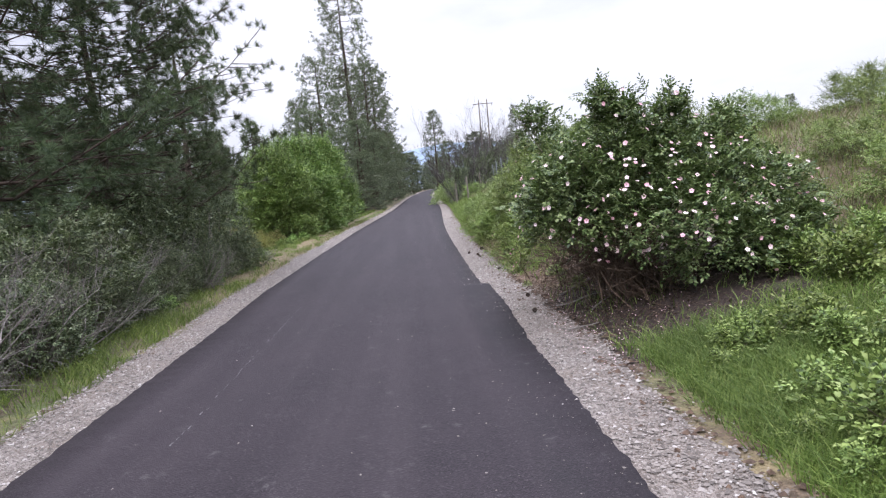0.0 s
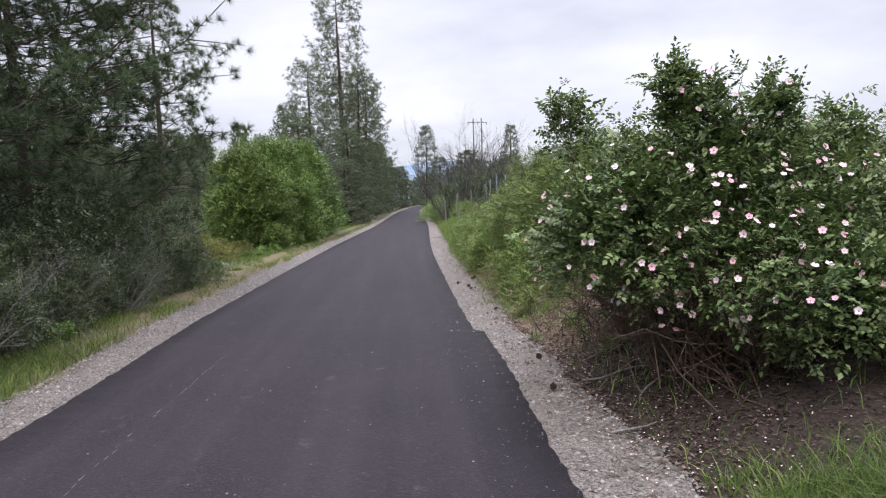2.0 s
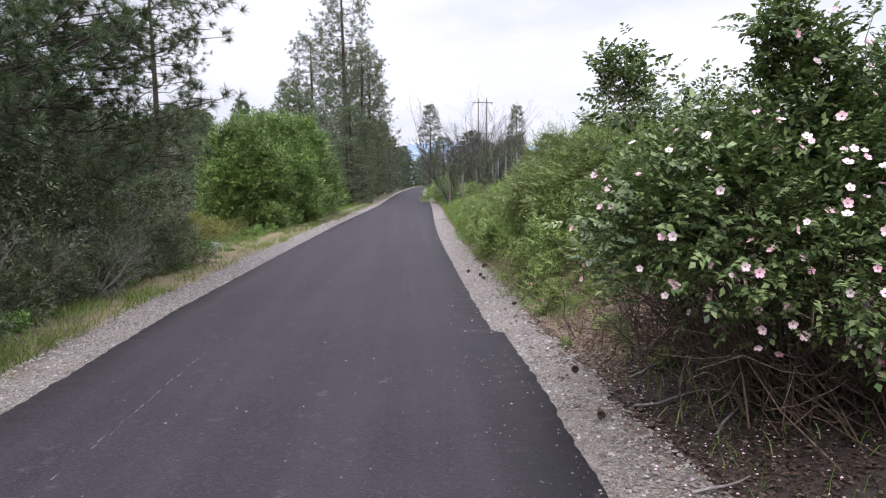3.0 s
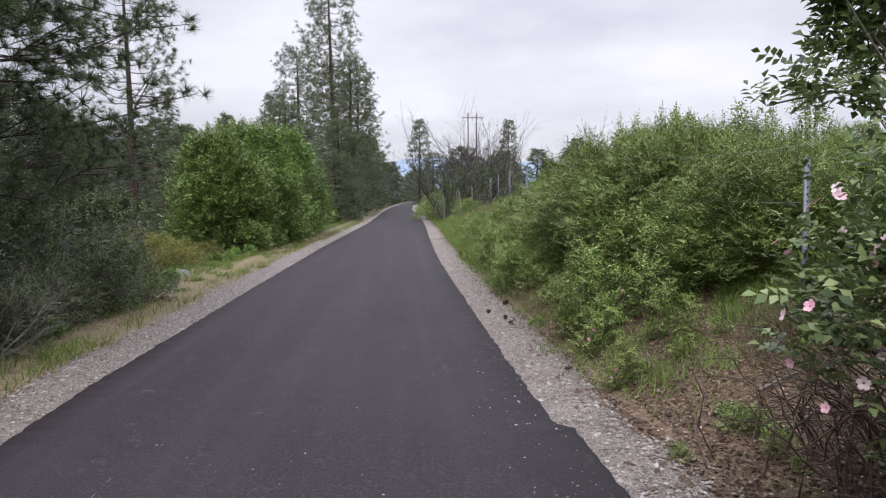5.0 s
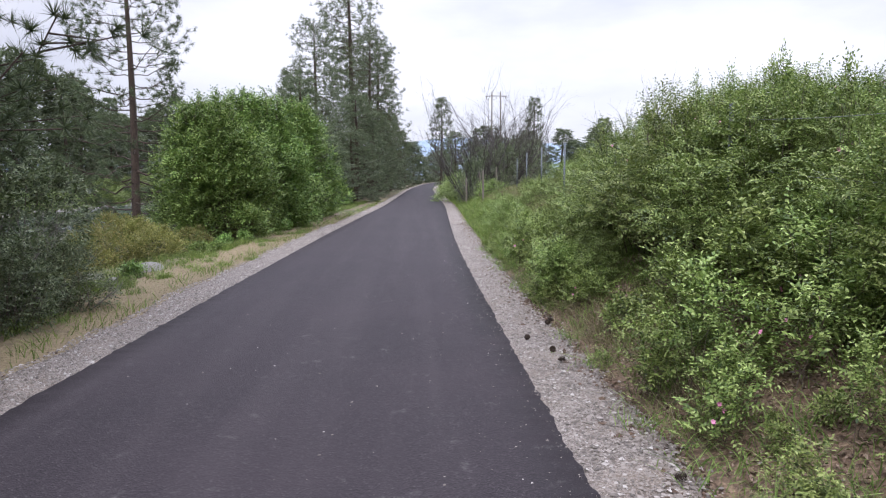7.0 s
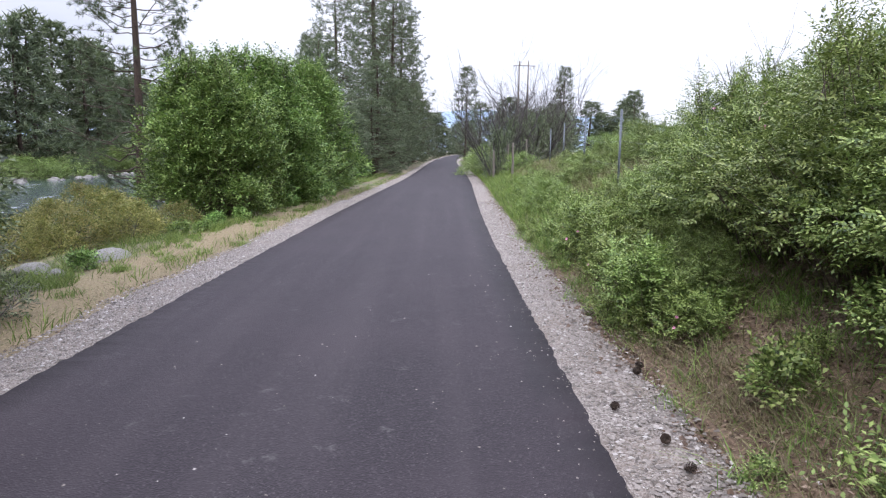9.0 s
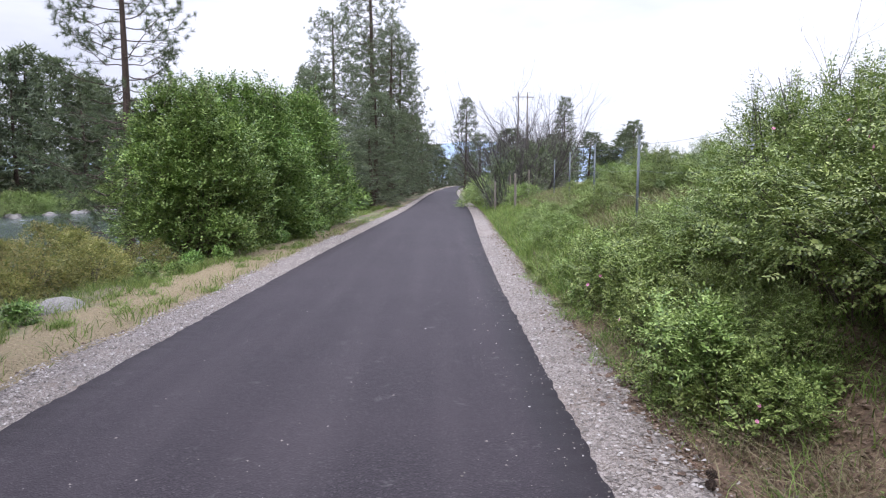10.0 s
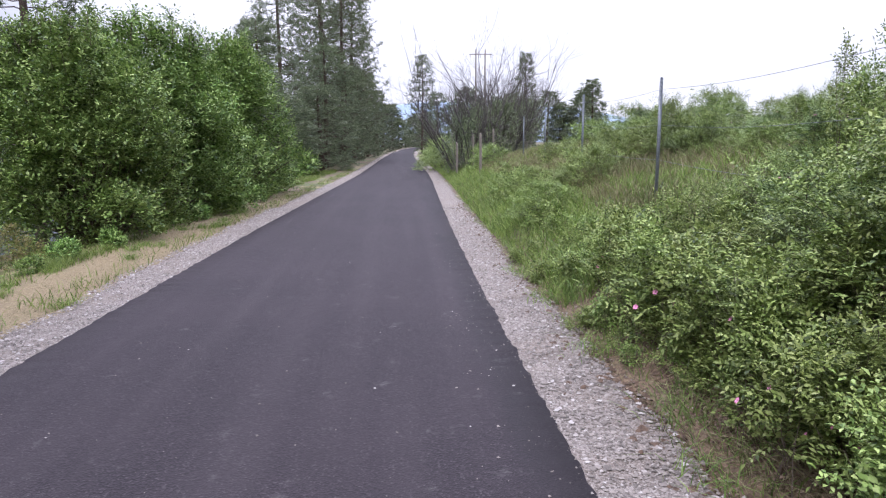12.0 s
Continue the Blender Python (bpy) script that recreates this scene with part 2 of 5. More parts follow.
M_ASPHALT, M_GROUND, M_GRAVEL, M_PEBBLE, M_PETAL, M_WATER = asphalt_material(), ground_material(), gravel_material(), pebble_material(), petal_material(), water_material()
M_PETAL_PINK = grainy("deep_pink_petal", (0.58, 0.17, 0.32), (0.68, 0.30, 0.44), 40, 3, 0.6, 0.1)
M_BARK = grainy("pine_bark", (0.028, 0.020, 0.016), (0.11, 0.075, 0.055), 24, 2.5, 0.95, 0.9, 0.03)
M_TWIG = grainy("twig_bark", (0.05, 0.035, 0.026), (0.17, 0.13, 0.10), 45, 4, 0.9, 0.4)
M_DEADWOOD = grainy("grey_dead_wood", (0.12, 0.105, 0.095), (0.30, 0.27, 0.25), 40, 3, 0.9, 0.5)
M_STEEL = grainy("galvanised_steel", (0.10, 0.11, 0.125), (0.22, 0.24, 0.26), 60, 5, 0.5, 0.2, 0.003, 0.6)
M_POST = grainy("weathered_wood", (0.10, 0.085, 0.07), (0.26, 0.225, 0.19), 35, 3, 0.9, 0.6)
M_ROCK = grainy("river_boulder", (0.11, 0.10, 0.088), (0.31, 0.295, 0.265), 18, 2, 0.9, 0.8, 0.03)
M_CLOD = grainy("soil_clod", (0.035, 0.022, 0.015), (0.15, 0.095, 0.062), 30, 4, 0.95, 0.8, 0.02)
M_BARE = grainy("bare_twig_bark", (0.035, 0.030, 0.028), (0.11, 0.098, 0.092), 30, 3, 0.95, 0.3)
M_CANE = grainy("brown_cane", (0.040, 0.026, 0.018), (0.17, 0.115, 0.078), 30, 3, 0.9, 0.3)
M_CONE = grainy("pine_cone", (0.022, 0.015, 0.011), (0.085, 0.055, 0.038), 70, 10, 0.85, 0.6)
M_NEEDLE = leafy("pine_needles", [(0.030, 0.050, 0.028), (0.080, 0.115, 0.060), (0.175, 0.215, 0.110)], 0.18, 0.5, 0.5)
# Paler than the near needles: haze of distance is put into the tones.
M_NEEDLE_FAR = leafy("hazy_fir_needles", [(0.042, 0.055, 0.038), (0.135, 0.160, 0.104), (0.255, 0.285, 0.180)], 0.25, 0.6, 0.25)
M_LEAF_ROSE = leafy("rose_leaf", [(0.024, 0.050, 0.018), (0.105, 0.175, 0.058), (0.21, 0.295, 0.105), (0.31, 0.385, 0.17)], 0.16, 0.40, 3.0)
M_LEAF_BRAMBLE = leafy("bramble_leaf", [(0.022, 0.042, 0.009), (0.150, 0.222, 0.050), (0.275, 0.360, 0.095), (0.36, 0.43, 0.15)], 0.18, 0.5, 2.2)
M_LEAF_BRIGHT = leafy("alder_leaf", [(0.018, 0.046, 0.010), (0.130, 0.245, 0.050), (0.255, 0.395, 0.095), (0.37, 0.485, 0.16)], 0.16, 0.5, 1.2)
M_LEAF_DULL = leafy("dull_shrub_leaf", [(0.022, 0.031, 0.018), (0.080, 0.102, 0.056), (0.17, 0.20, 0.11), (0.27, 0.31, 0.18)], 0.2, 0.6, 0.8)
M_LEAF_OLIVE = leafy("olive_shrub_leaf", [(0.10, 0.105, 0.028), (0.21, 0.20, 0.055), (0.34, 0.27, 0.09)], 0.3, 0.6, 0.9)
M_GRASS = leafy("grass_blade", [(0.060, 0.105, 0.020), (0.165, 0.25, 0.052), (0.30, 0.37, 0.105)], 0.35, 0.6, 0.6)
M_STRAW = leafy("dry_grass", [(0.105, 0.082, 0.046), (0.200, 0.160, 0.092), (0.31, 0.258, 0.160)], 0.25, 0.75, 0.6)
M_LITTER_PALE = leafy("pale_dead_leaf", [(0.05, 0.030, 0.020), (0.17, 0.110, 0.070), (0.42, 0.33, 0.24)], 0.05, 0.85, 1.5)
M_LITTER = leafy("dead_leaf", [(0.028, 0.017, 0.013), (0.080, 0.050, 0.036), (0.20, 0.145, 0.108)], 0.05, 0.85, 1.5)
M_CHALK = grainy("worn_paint", (0.06, 0.055, 0.056), (0.24, 0.23, 0.23), 70, 9, 0.85, 0.2)
M_FAR_HILL = grainy("hazy_hill", (0.20, 0.27, 0.36), (0.27, 0.34, 0.43), 0.05, 0.01, 1.0, 0.0)

# ---- mesh helpers ----


class Soup:
    """Collects vertices with quads and triangles for one mesh."""

    def __init__(self):
        self.v, self.q, self.t, self.n = [], [], [], 0

    def add(self, verts, quads=None, tris=None):
        verts = np.asarray(verts, np.float32).reshape(-1, 3)
        if quads is not None and len(quads):
            self.q.append(np.asarray(quads, np.int32).reshape(-1, 4) + self.n)
        if tris is not None and len(tris):
            self.t.append(np.asarray(tris, np.int32).reshape(-1, 3) + self.n)
        self.v.append(verts)
        self.n += len(verts)

    def mesh(self, name, mat, smooth=False):
        me = bpy.data.meshes.new(name)
        v = np.concatenate(self.v) if self.v else np.zeros((0, 3), np.float32)
        q = np.concatenate(self.q) if self.q else np.zeros((0, 4), np.int32)
        t = np.concatenate(self.t) if self.t else np.zeros((0, 3), np.int32)
        me.vertices.add(len(v))
        me.vertices.foreach_set("co", v.ravel())
        me.loops.add(q.size + t.size)
        me.loops.foreach_set("vertex_index", np.concatenate([q.ravel(), t.ravel()]))
        me.polygons.add(len(q) + len(t))
        start = np.concatenate([np.arange(len(q)) * 4, q.size + np.arange(len(t)) * 3]).astype(np.int32)
        me.polygons.foreach_set("loop_start", start)
        if smooth:
            me.polygons.foreach_set("use_smooth", np.ones(len(start), bool))
        me.update(calc_edges=True)
        me.materials.append(mat)
        return me


def unit(a):
    return a / np.maximum(np.linalg.norm(a, axis=-1, keepdims=True), 1e-9)


def tube(soup, path, radii, segs=6):
    """A tapered tube along a path, closed at its tip."""
    path, radii = np.asarray(path, float), np.asarray(radii, float)
    d = unit(np.gradient(path, axis=0))
    ref = np.where(np.abs(d[:, 2:3]) > 0.9, np.array([[1.0, 0, 0]]), np.array([[0, 0, 1.0]]))
    s = unit(np.cross(d, ref))
    u = np.cross(s, d)
    a = np.linspace(0, 2 * np.pi, segs, endpoint=False)
    ring = path[:, None] + radii[:, None, None] * (s[:, None] * np.cos(a)[None, :, None] + u[:, None] * np.sin(a)[None, :, None])
    n = len(path)
    i, j = np.meshgrid(np.arange(n - 1), np.arange(segs), indexing="ij")
    k = (j + 1) % segs
    quads = np.stack([i * segs + j, i * segs + k, (i + 1) * segs + k, (i + 1) * segs + j], -1).reshape(-1, 4)
    verts = np.concatenate([ring.reshape(-1, 3), path[-1:] + d[-1:] * radii[-1]])
    tip = np.stack([(n - 1) * segs + np.arange(segs), (n - 1) * segs + (np.arange(segs) + 1) % segs, np.full(segs, n * segs)], -1)
    soup.add(verts, quads, tip)


def leaf_blades(soup, p, d, up, length, width, fold=0.18, droop=0.12):
    """Leaves as folded rhombs from base points, directions and facing."""
    n = len(p)
    length, width = np.broadcast_to(length, n)[:, None], np.broadcast_to(width, n)[:, None]
    d = unit(d)
    s = unit(np.cross(d, up))
    nn = np.cross(s, d)
    mid = p + d * length * 0.5
    v = np.stack([p, mid + s * width * 0.5 + nn * width * fold, p + d * length - nn * length * droop, mid - s * width * 0.5 + nn * width * fold], 1)
    soup.add(v, np.arange(n * 4).reshape(n, 4))


def sprays(soup, rng, base, d, n_leaf, stalk, length, width, spread=0.9):
    """Compound sprays: leaflets in pairs along a stalk with one at the tip."""
    n = len(base)
    d = unit(d)
    up = unit(np.array([0, 0, 1.0]) + rng.normal(0, 0.35, (n, 3)) + d * 0.2)
    s = unit(np.cross(d, up))
    for i in range(n_leaf):
        tip = i == n_leaf - 1
        side = 0 if tip else (1 if i % 2 else -1)
        f = 1.0 if tip else 0.25 + 0.75 * (i // 2) / max(1, n_leaf // 2)
        pos = base + d * stalk * f
        dd = d * (1.0 if tip else 0.55) + s * side * spread + rng.normal(0, 0.10, (n, 3))
        k = rng.uniform(0.75, 1.15, n)
        leaf_blades(soup, pos, dd, up + rng.normal(0, 0.14, (n, 3)), length * k, width * k)


def needle_tufts(soup, rng, base, d, needles, length, width):
    """Bursts of needles round shoot tips."""
    n = len(base)
    b = np.repeat(base, needles, 0)
    dd = unit(np.repeat(unit(d), needles, 0) * 0.55 + unit(rng.normal(0, 1, (n * needles, 3))) * 0.95)
    m = len(b)
    ln = length * rng.uniform(0.7, 1.15, (m, 1))
    s = unit(np.cross(dd, rng.normal(0, 1, (m, 3)))) * width * 0.5
    v = np.stack([b - s, b + s, b + dd * ln], 1)
    soup.add(v, None, np.arange(m * 3).reshape(m, 3))


def part(name, soup, mat, parent=None, label="", smooth=False):
    ob = new(name, soup.mesh(name, mat, smooth))
    if parent is not None:
        ob.parent = parent
    return tagged(ob, label)


def smoothstep(a, b, x):
    t = np.clip((x - a) / (b - a), 0, 1)
    return t * t * (3 - 2 * t)


def wobble(x, y, s=1.0, k=0.0):
    """Cheap smooth noise in -1..1."""
    return (np.sin(x * 1.3 * s + 1.7 * np.sin(y * 0.9 * s + k) + k) + np.sin(y * 1.7 * s - 1.1 * np.sin(x * 1.1 * s + 2 * k) + 2.3) + np.sin((x + y) * 2.9 * s + k * 3)) / 3


# ---- lie of the land ----


TRAIL_Y = [-40, 2, 5.5, 9, 12, 15.4, 18.7, 23, 28.6, 35, 44, 52, 67, 98, 126, 160, 210, 270]


def trail_left(y):
    return np.interp(y, TRAIL_Y, [-2.3, -2.75, -2.80, -2.86, -2.97, -2.95, -2.92, -2.86, -2.78, -2.60, -2.33, -2.13, -2.00, -1.75, -1.25, 0.4, 5, 13])


def trail_right(y):
    return np.interp(y, TRAIL_Y, [1.2, 1.08, 1.02, 0.94, 0.86, 0.85, 0.85, 0.87, 0.96, 1.13, 1.40, 1.57, 1.69, 1.92, 2.42, 4.0, 8.4, 16.3])


def trail_z(y):
    return 0.6 * smoothstep(110, 220, y)


def land(x, y):
    """Height of the natural ground."""
    x, y = np.asarray(x, float), np.asarray(y, float)
    base = trail_z(y)
    dr = np.maximum(x - trail_right(y) - 0.75, 0)
    top = 2.9 * smoothstep(-8, 14, y) * (1 - 0.30 * smoothstep(13, 22, y)) * (1 - 0.5 * smoothstep(28, 60, y)) + 0.4
    right = top * (1 - np.exp(-dr * 0.5 / 2.9 * (0.6 + 0.5 * smoothstep(4, 16, y) + 0.5 * smoothstep(13, 22, y))))
    dl = np.maximum(trail_left(y) - 0.9 - x, 0)
    left = -3.6 * smoothstep(0.4, 13, dl) * (0.55 + 0.45 * smoothstep(2, 9, dl)) + 6.5 * smoothstep(44, 75, dl)
    rough = 0.05 * wobble(x, y, 1.0) + 0.03 * wobble(x, y, 3.1, 1.0)
    fade = np.clip(np.maximum(dr, dl) / 1.2, 0, 1)
    return base - 0.035 + right + left + rough * fade


def grid_mesh(name, xs, ys, zf, mat):
    gx, gy = np.meshgrid(xs, ys, indexing="ij")
    v = np.stack([gx, gy, zf(gx, gy)], -1).reshape(-1, 3)
    nx, ny = gx.shape
    i, j = np.meshgrid(np.arange(nx - 1), np.arange(ny - 1), indexing="ij")
    q = np.stack([i * ny + j, (i + 1) * ny + j, (i + 1) * ny + j + 1, i * ny + j + 1], -1).reshape(-1, 4)
    so = Soup()
    so.add(v, q)
    return new(name, so.mesh(name, mat, True))


gx = np.concatenate([-np.geomspace(1800, 14, 40), np.linspace(-13.5, 13.5, 136), np.geomspace(14, 1800, 36)])
gy = np.concatenate([-np.geomspace(600, 9, 18), np.linspace(-8.5, 40, 195), np.geomspace(41, 2500, 60)])
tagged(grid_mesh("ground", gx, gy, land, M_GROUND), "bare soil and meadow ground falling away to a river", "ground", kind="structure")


def strip(name, lo, hi, ys, across, zf, mat, skirt=0.05):
    """A strip along the trail between two edge functions, with turned-down edges."""
    rows = []
    for y in ys:
        a, b = lo(y), hi(y)
        xs = np.linspace(a, b, across)
        zs = zf(xs, np.full(across, y))
        rows.append(np.concatenate([[[a - 0.01, y, zs[0] - skirt]], np.stack([xs, np.full(across, y), zs], -1), [[b + 0.01, y, zs[-1] - skirt]]]))
    v = np.array(rows)
    n, m = v.shape[:2]
    i, j = np.meshgrid(np.arange(n - 1), np.arange(m - 1), indexing="ij")
    q = np.stack([i * m + j, i * m + j + 1, (i + 1) * m + j + 1, (i + 1) * m + j], -1).reshape(-1, 4)
    so = Soup()
    so.add(v.reshape(-1, 3), q)
    return new(name, so.mesh(name, mat, True))


def chip(y, k):
    """Ragged pavement edge, with one wider step."""
    return 0.018 * wobble(y * 5, y * 3 + k, 1.0, k) + 0.010 * wobble(y * 19, y * 11 + k, 1.0, k)


trail_ys = np.concatenate([np.linspace(-30, -1, 60), np.linspace(-0.9, 40, 820), np.linspace(40.3, 120, 260), np.linspace(121, 260, 140)])
road = strip("road", lambda y: trail_left(y) + chip(y, 1.0), lambda y: trail_right(y) + chip(y, 4.0) + 0.10 * smoothstep(10.74, 10.64, y) * smoothstep(6.0, 9.5, y),
             trail_ys, 12, lambda x, y: trail_z(y) + 0.0 * x, M_ASPHALT, 0.06)
tagged(road, "dark fresh asphalt trail with pale scuffs", "road", kind="structure")


def gravel_out_left(y):
    return trail_left(y) - 0.55 - 0.10 * wobble(y * 0.8, 3.0) - 0.05 * wobble(y * 4.0, 1.0)


def gravel_out_right(y):
    return trail_right(y) + 0.62 + 0.10 * wobble(y * 0.7, 9.0) + 0.06 * wobble(y * 4.3, 2.0)


def gravel_z(x, y):
    return trail_z(y) - 0.018 + 0.008 * wobble(x * 6, y * 6)


tagged(strip("gravel_shoulder_left", gravel_out_left, lambda y: trail_left(y) + 0.06, trail_ys, 6, gravel_z, M_GRAVEL), "pale crushed gravel shoulder along the asphalt edge", "gravel", kind="structure")
tagged(strip("gravel_shoulder_right", lambda y: trail_right(y) - 0.06, gravel_out_right, trail_ys, 6, gravel_z, M_GRAVEL), "pale crushed gravel shoulder along the asphalt edge", "gravel", kind="structure")

so = Soup()
so.add([[-110, -300, -2.7], [-12, -300, -2.7], [-12, 900, -2.7], [-110, 900, -2.7]], [[0, 1, 2, 3]])
tagged(new("water", so.mesh("water", M_WATER)), "grey-green river with pale riffles", "river", kind="structure")

# ---- plants ----


def lobed_points(rng, lobes, n, inner=0.12, low_cut=-0.6):
    """Points and outward directions on a cluster of overlapping ellipsoid lobes."""
    c = np.array([l[:3] for l in lobes])
    r = np.array([l[3:6] for l in lobes])
    w = (r.prod(1)) ** (2 / 3)
    out_p, out_d, have = [], [], 0
    while have < n:
        k = rng.choice(len(lobes), n, p=w / w.sum())
        d = unit(rng.normal(0, 1, (n, 3)))
        d[:, 2] = np.where(d[:, 2] < low_cut, -d[:, 2], d[:, 2])
        rad = 1 - np.abs(rng.normal(0, inner, (n, 1)))
        bump_ = 1 + 0.10 * wobble(d[:, 0] * 4 + k, d[:, 1] * 4 + d[:, 2] * 3)[:, None]
        p = c[k] + d * r[k] * rad * bump_
        rel = np.linalg.norm((p[:, None] - c[None]) / r[None], axis=2)
        rel[np.arange(n), k] = 9
        keep = (rel.min(1) > 0.72) | (rng.random(n) < 0.15)
        keep &= p[:, 2] > 0.03
        out_p.append(p[keep])
        out_d.append(unit(d[keep] / r[k][keep]))
        have += keep.sum()
    return np.concatenate(out_p)[:n], np.concatenate(out_d)[:n]


def clumps(seed, rx, ry, h, n, r_lo, r_hi, skirt=0.35):
    """Lobes spread over a dome, so that the crown breaks into uneven clumps."""
    rng = np.random.default_rng(seed)
    out = [(0, 0, h * 0.40, rx * 0.6, ry * 0.6, h * 0.38)]
    for k in range(n):
        f = (k + 0.5) / n
        z = skirt + (h - skirt) * f
        w = math.sqrt(max(0.0, 1 - ((z - h * 0.38) / (h * 0.66)) ** 2))
        a = k * 2.39996 + rng.normal(0, 0.3)
        r = rng.uniform(r_lo, r_hi)
        q = w * rng.uniform(0.6, 1.02)
        out.append((math.cos(a) * rx * q, math.sin(a) * ry * q, z - r * 0.6, r * rng.uniform(0.85, 1.2), r * rng.uniform(0.85, 1.2), r * rng.uniform(0.75, 1.0)))
    return out


def stems(soup, rng, targets, root_spread, r0, segs=5, lean=0.3):
    """Curved stems from the root to the given points."""
    for t in targets:
        a = rng.uniform(0, 2 * np.pi)
        b = np.array([np.cos(a), np.sin(a), 0]) * root_spread * rng.random() + np.array([t[0], t[1], 0]) * 0.25
        u = np.linspace(0, 1, 6)[:, None]
        mid = (b + t) / 2 + rng.normal(0, lean * 0.25, 3) + np.array([0, 0, 0.15 * t[2]])
        path = (1 - u) ** 2 * b + 2 * u * (1 - u) * mid + u * u * t
        path[0, 2] -= 0.12
        tube(soup, path, np.linspace(r0, r0 * 0.3, 6) * rng.uniform(0.6, 1.1), segs)


def shrub(name, seed, lobes, n_spray, leaf, mat, label, n_leaf=5, stalk=0.10, aspect=0.55, n_stem=24, stem_r=0.012, shoots=0, shoot_len=0.5, upward=0.35, stem_mat=None, inner=0.12, low_cut=-0.6, category="shrub", group="", flat=1.0, bunch=1, bunch_r=0.1):
    """A shrub: stems from one root and a lobed crown of compound leaves."""
    rng = np.random.default_rng(seed)
    root = tagged(new(name), label, category, group)
    p, d = lobed_points(rng, lobes, n_spray // bunch, inner, low_cut)
    if bunch > 1:
        p, d = np.repeat(p, bunch, 0), np.repeat(d, bunch, 0)
        p = p + rng.normal(0, bunch_r, p.shape) * np.array([1, 1, 0.35 if flat < 0.6 else 1.0])
        p[:, 2] = np.maximum(p[:, 2], 0.03)
    st = Soup()
    stems(st, rng, p[rng.integers(0, len(p), n_stem)], 0.25, stem_r)
    fo = Soup()
    dirs = d * np.array([1, 1, flat]) + np.array([0, 0, upward]) + rng.normal(0, 0.45, d.shape) * np.array([1, 1, flat])
    sprays(fo, rng, p - unit(dirs) * stalk * 0.5, dirs, n_leaf, stalk, leaf, leaf * aspect)
    top = np.argsort(-p[:, 2])[: max(shoots * 6, 1)]
    for k in range(shoots):
        b = p[rng.choice(top)] - np.array([0, 0, 0.2])
        tip = b + np.array([rng.normal(0, 0.15), rng.normal(0, 0.15), 1.0]) * shoot_len * rng.uniform(0.5, 1.2)
        u = np.linspace(0, 1, 5)[:, None]
        path = b + (tip - b) * u
        path[:, :2] += rng.normal(0, 0.02, (5, 2))
        tube(st, path, np.linspace(stem_r * 0.5, stem_r * 0.15, 5), 4)
        m = int(7 + shoot_len * 12)
        f = rng.uniform(0.2, 1.0, m)[:, None]
        lp = b + (tip - b) * f
        ld = unit(rng.normal(0, 1, (m, 3))) + np.array([0, 0, 0.5])
        sprays(fo, rng, lp, ld, n_leaf, stalk, leaf * 0.9, leaf * 0.9 * aspect)
    part("branchwork", st, stem_mat or M_TWIG, root, smooth=True)
    part("foliage", fo, mat, root)
    return root


def put(ob, x, y, turn=0.0, size=1.0, sink=0.0, z=None, tall=None):
    """Stands a thing on the ground."""
    h = float(land(x, y)) if z is None else z
    ob.matrix_basis = Matrix.LocRotScale((x, y, h - sink), Euler((0, 0, radians(turn))), (size, size, size if tall is None else tall))
    return ob


def again(ob, x, y, turn=0.0, size=1.0, sink=0.0, tall=None):
    """Another like it at its own place."""
    c = copy_thing(ob, Matrix())
    return put(c, x, y, turn, size, sink, None, tall)


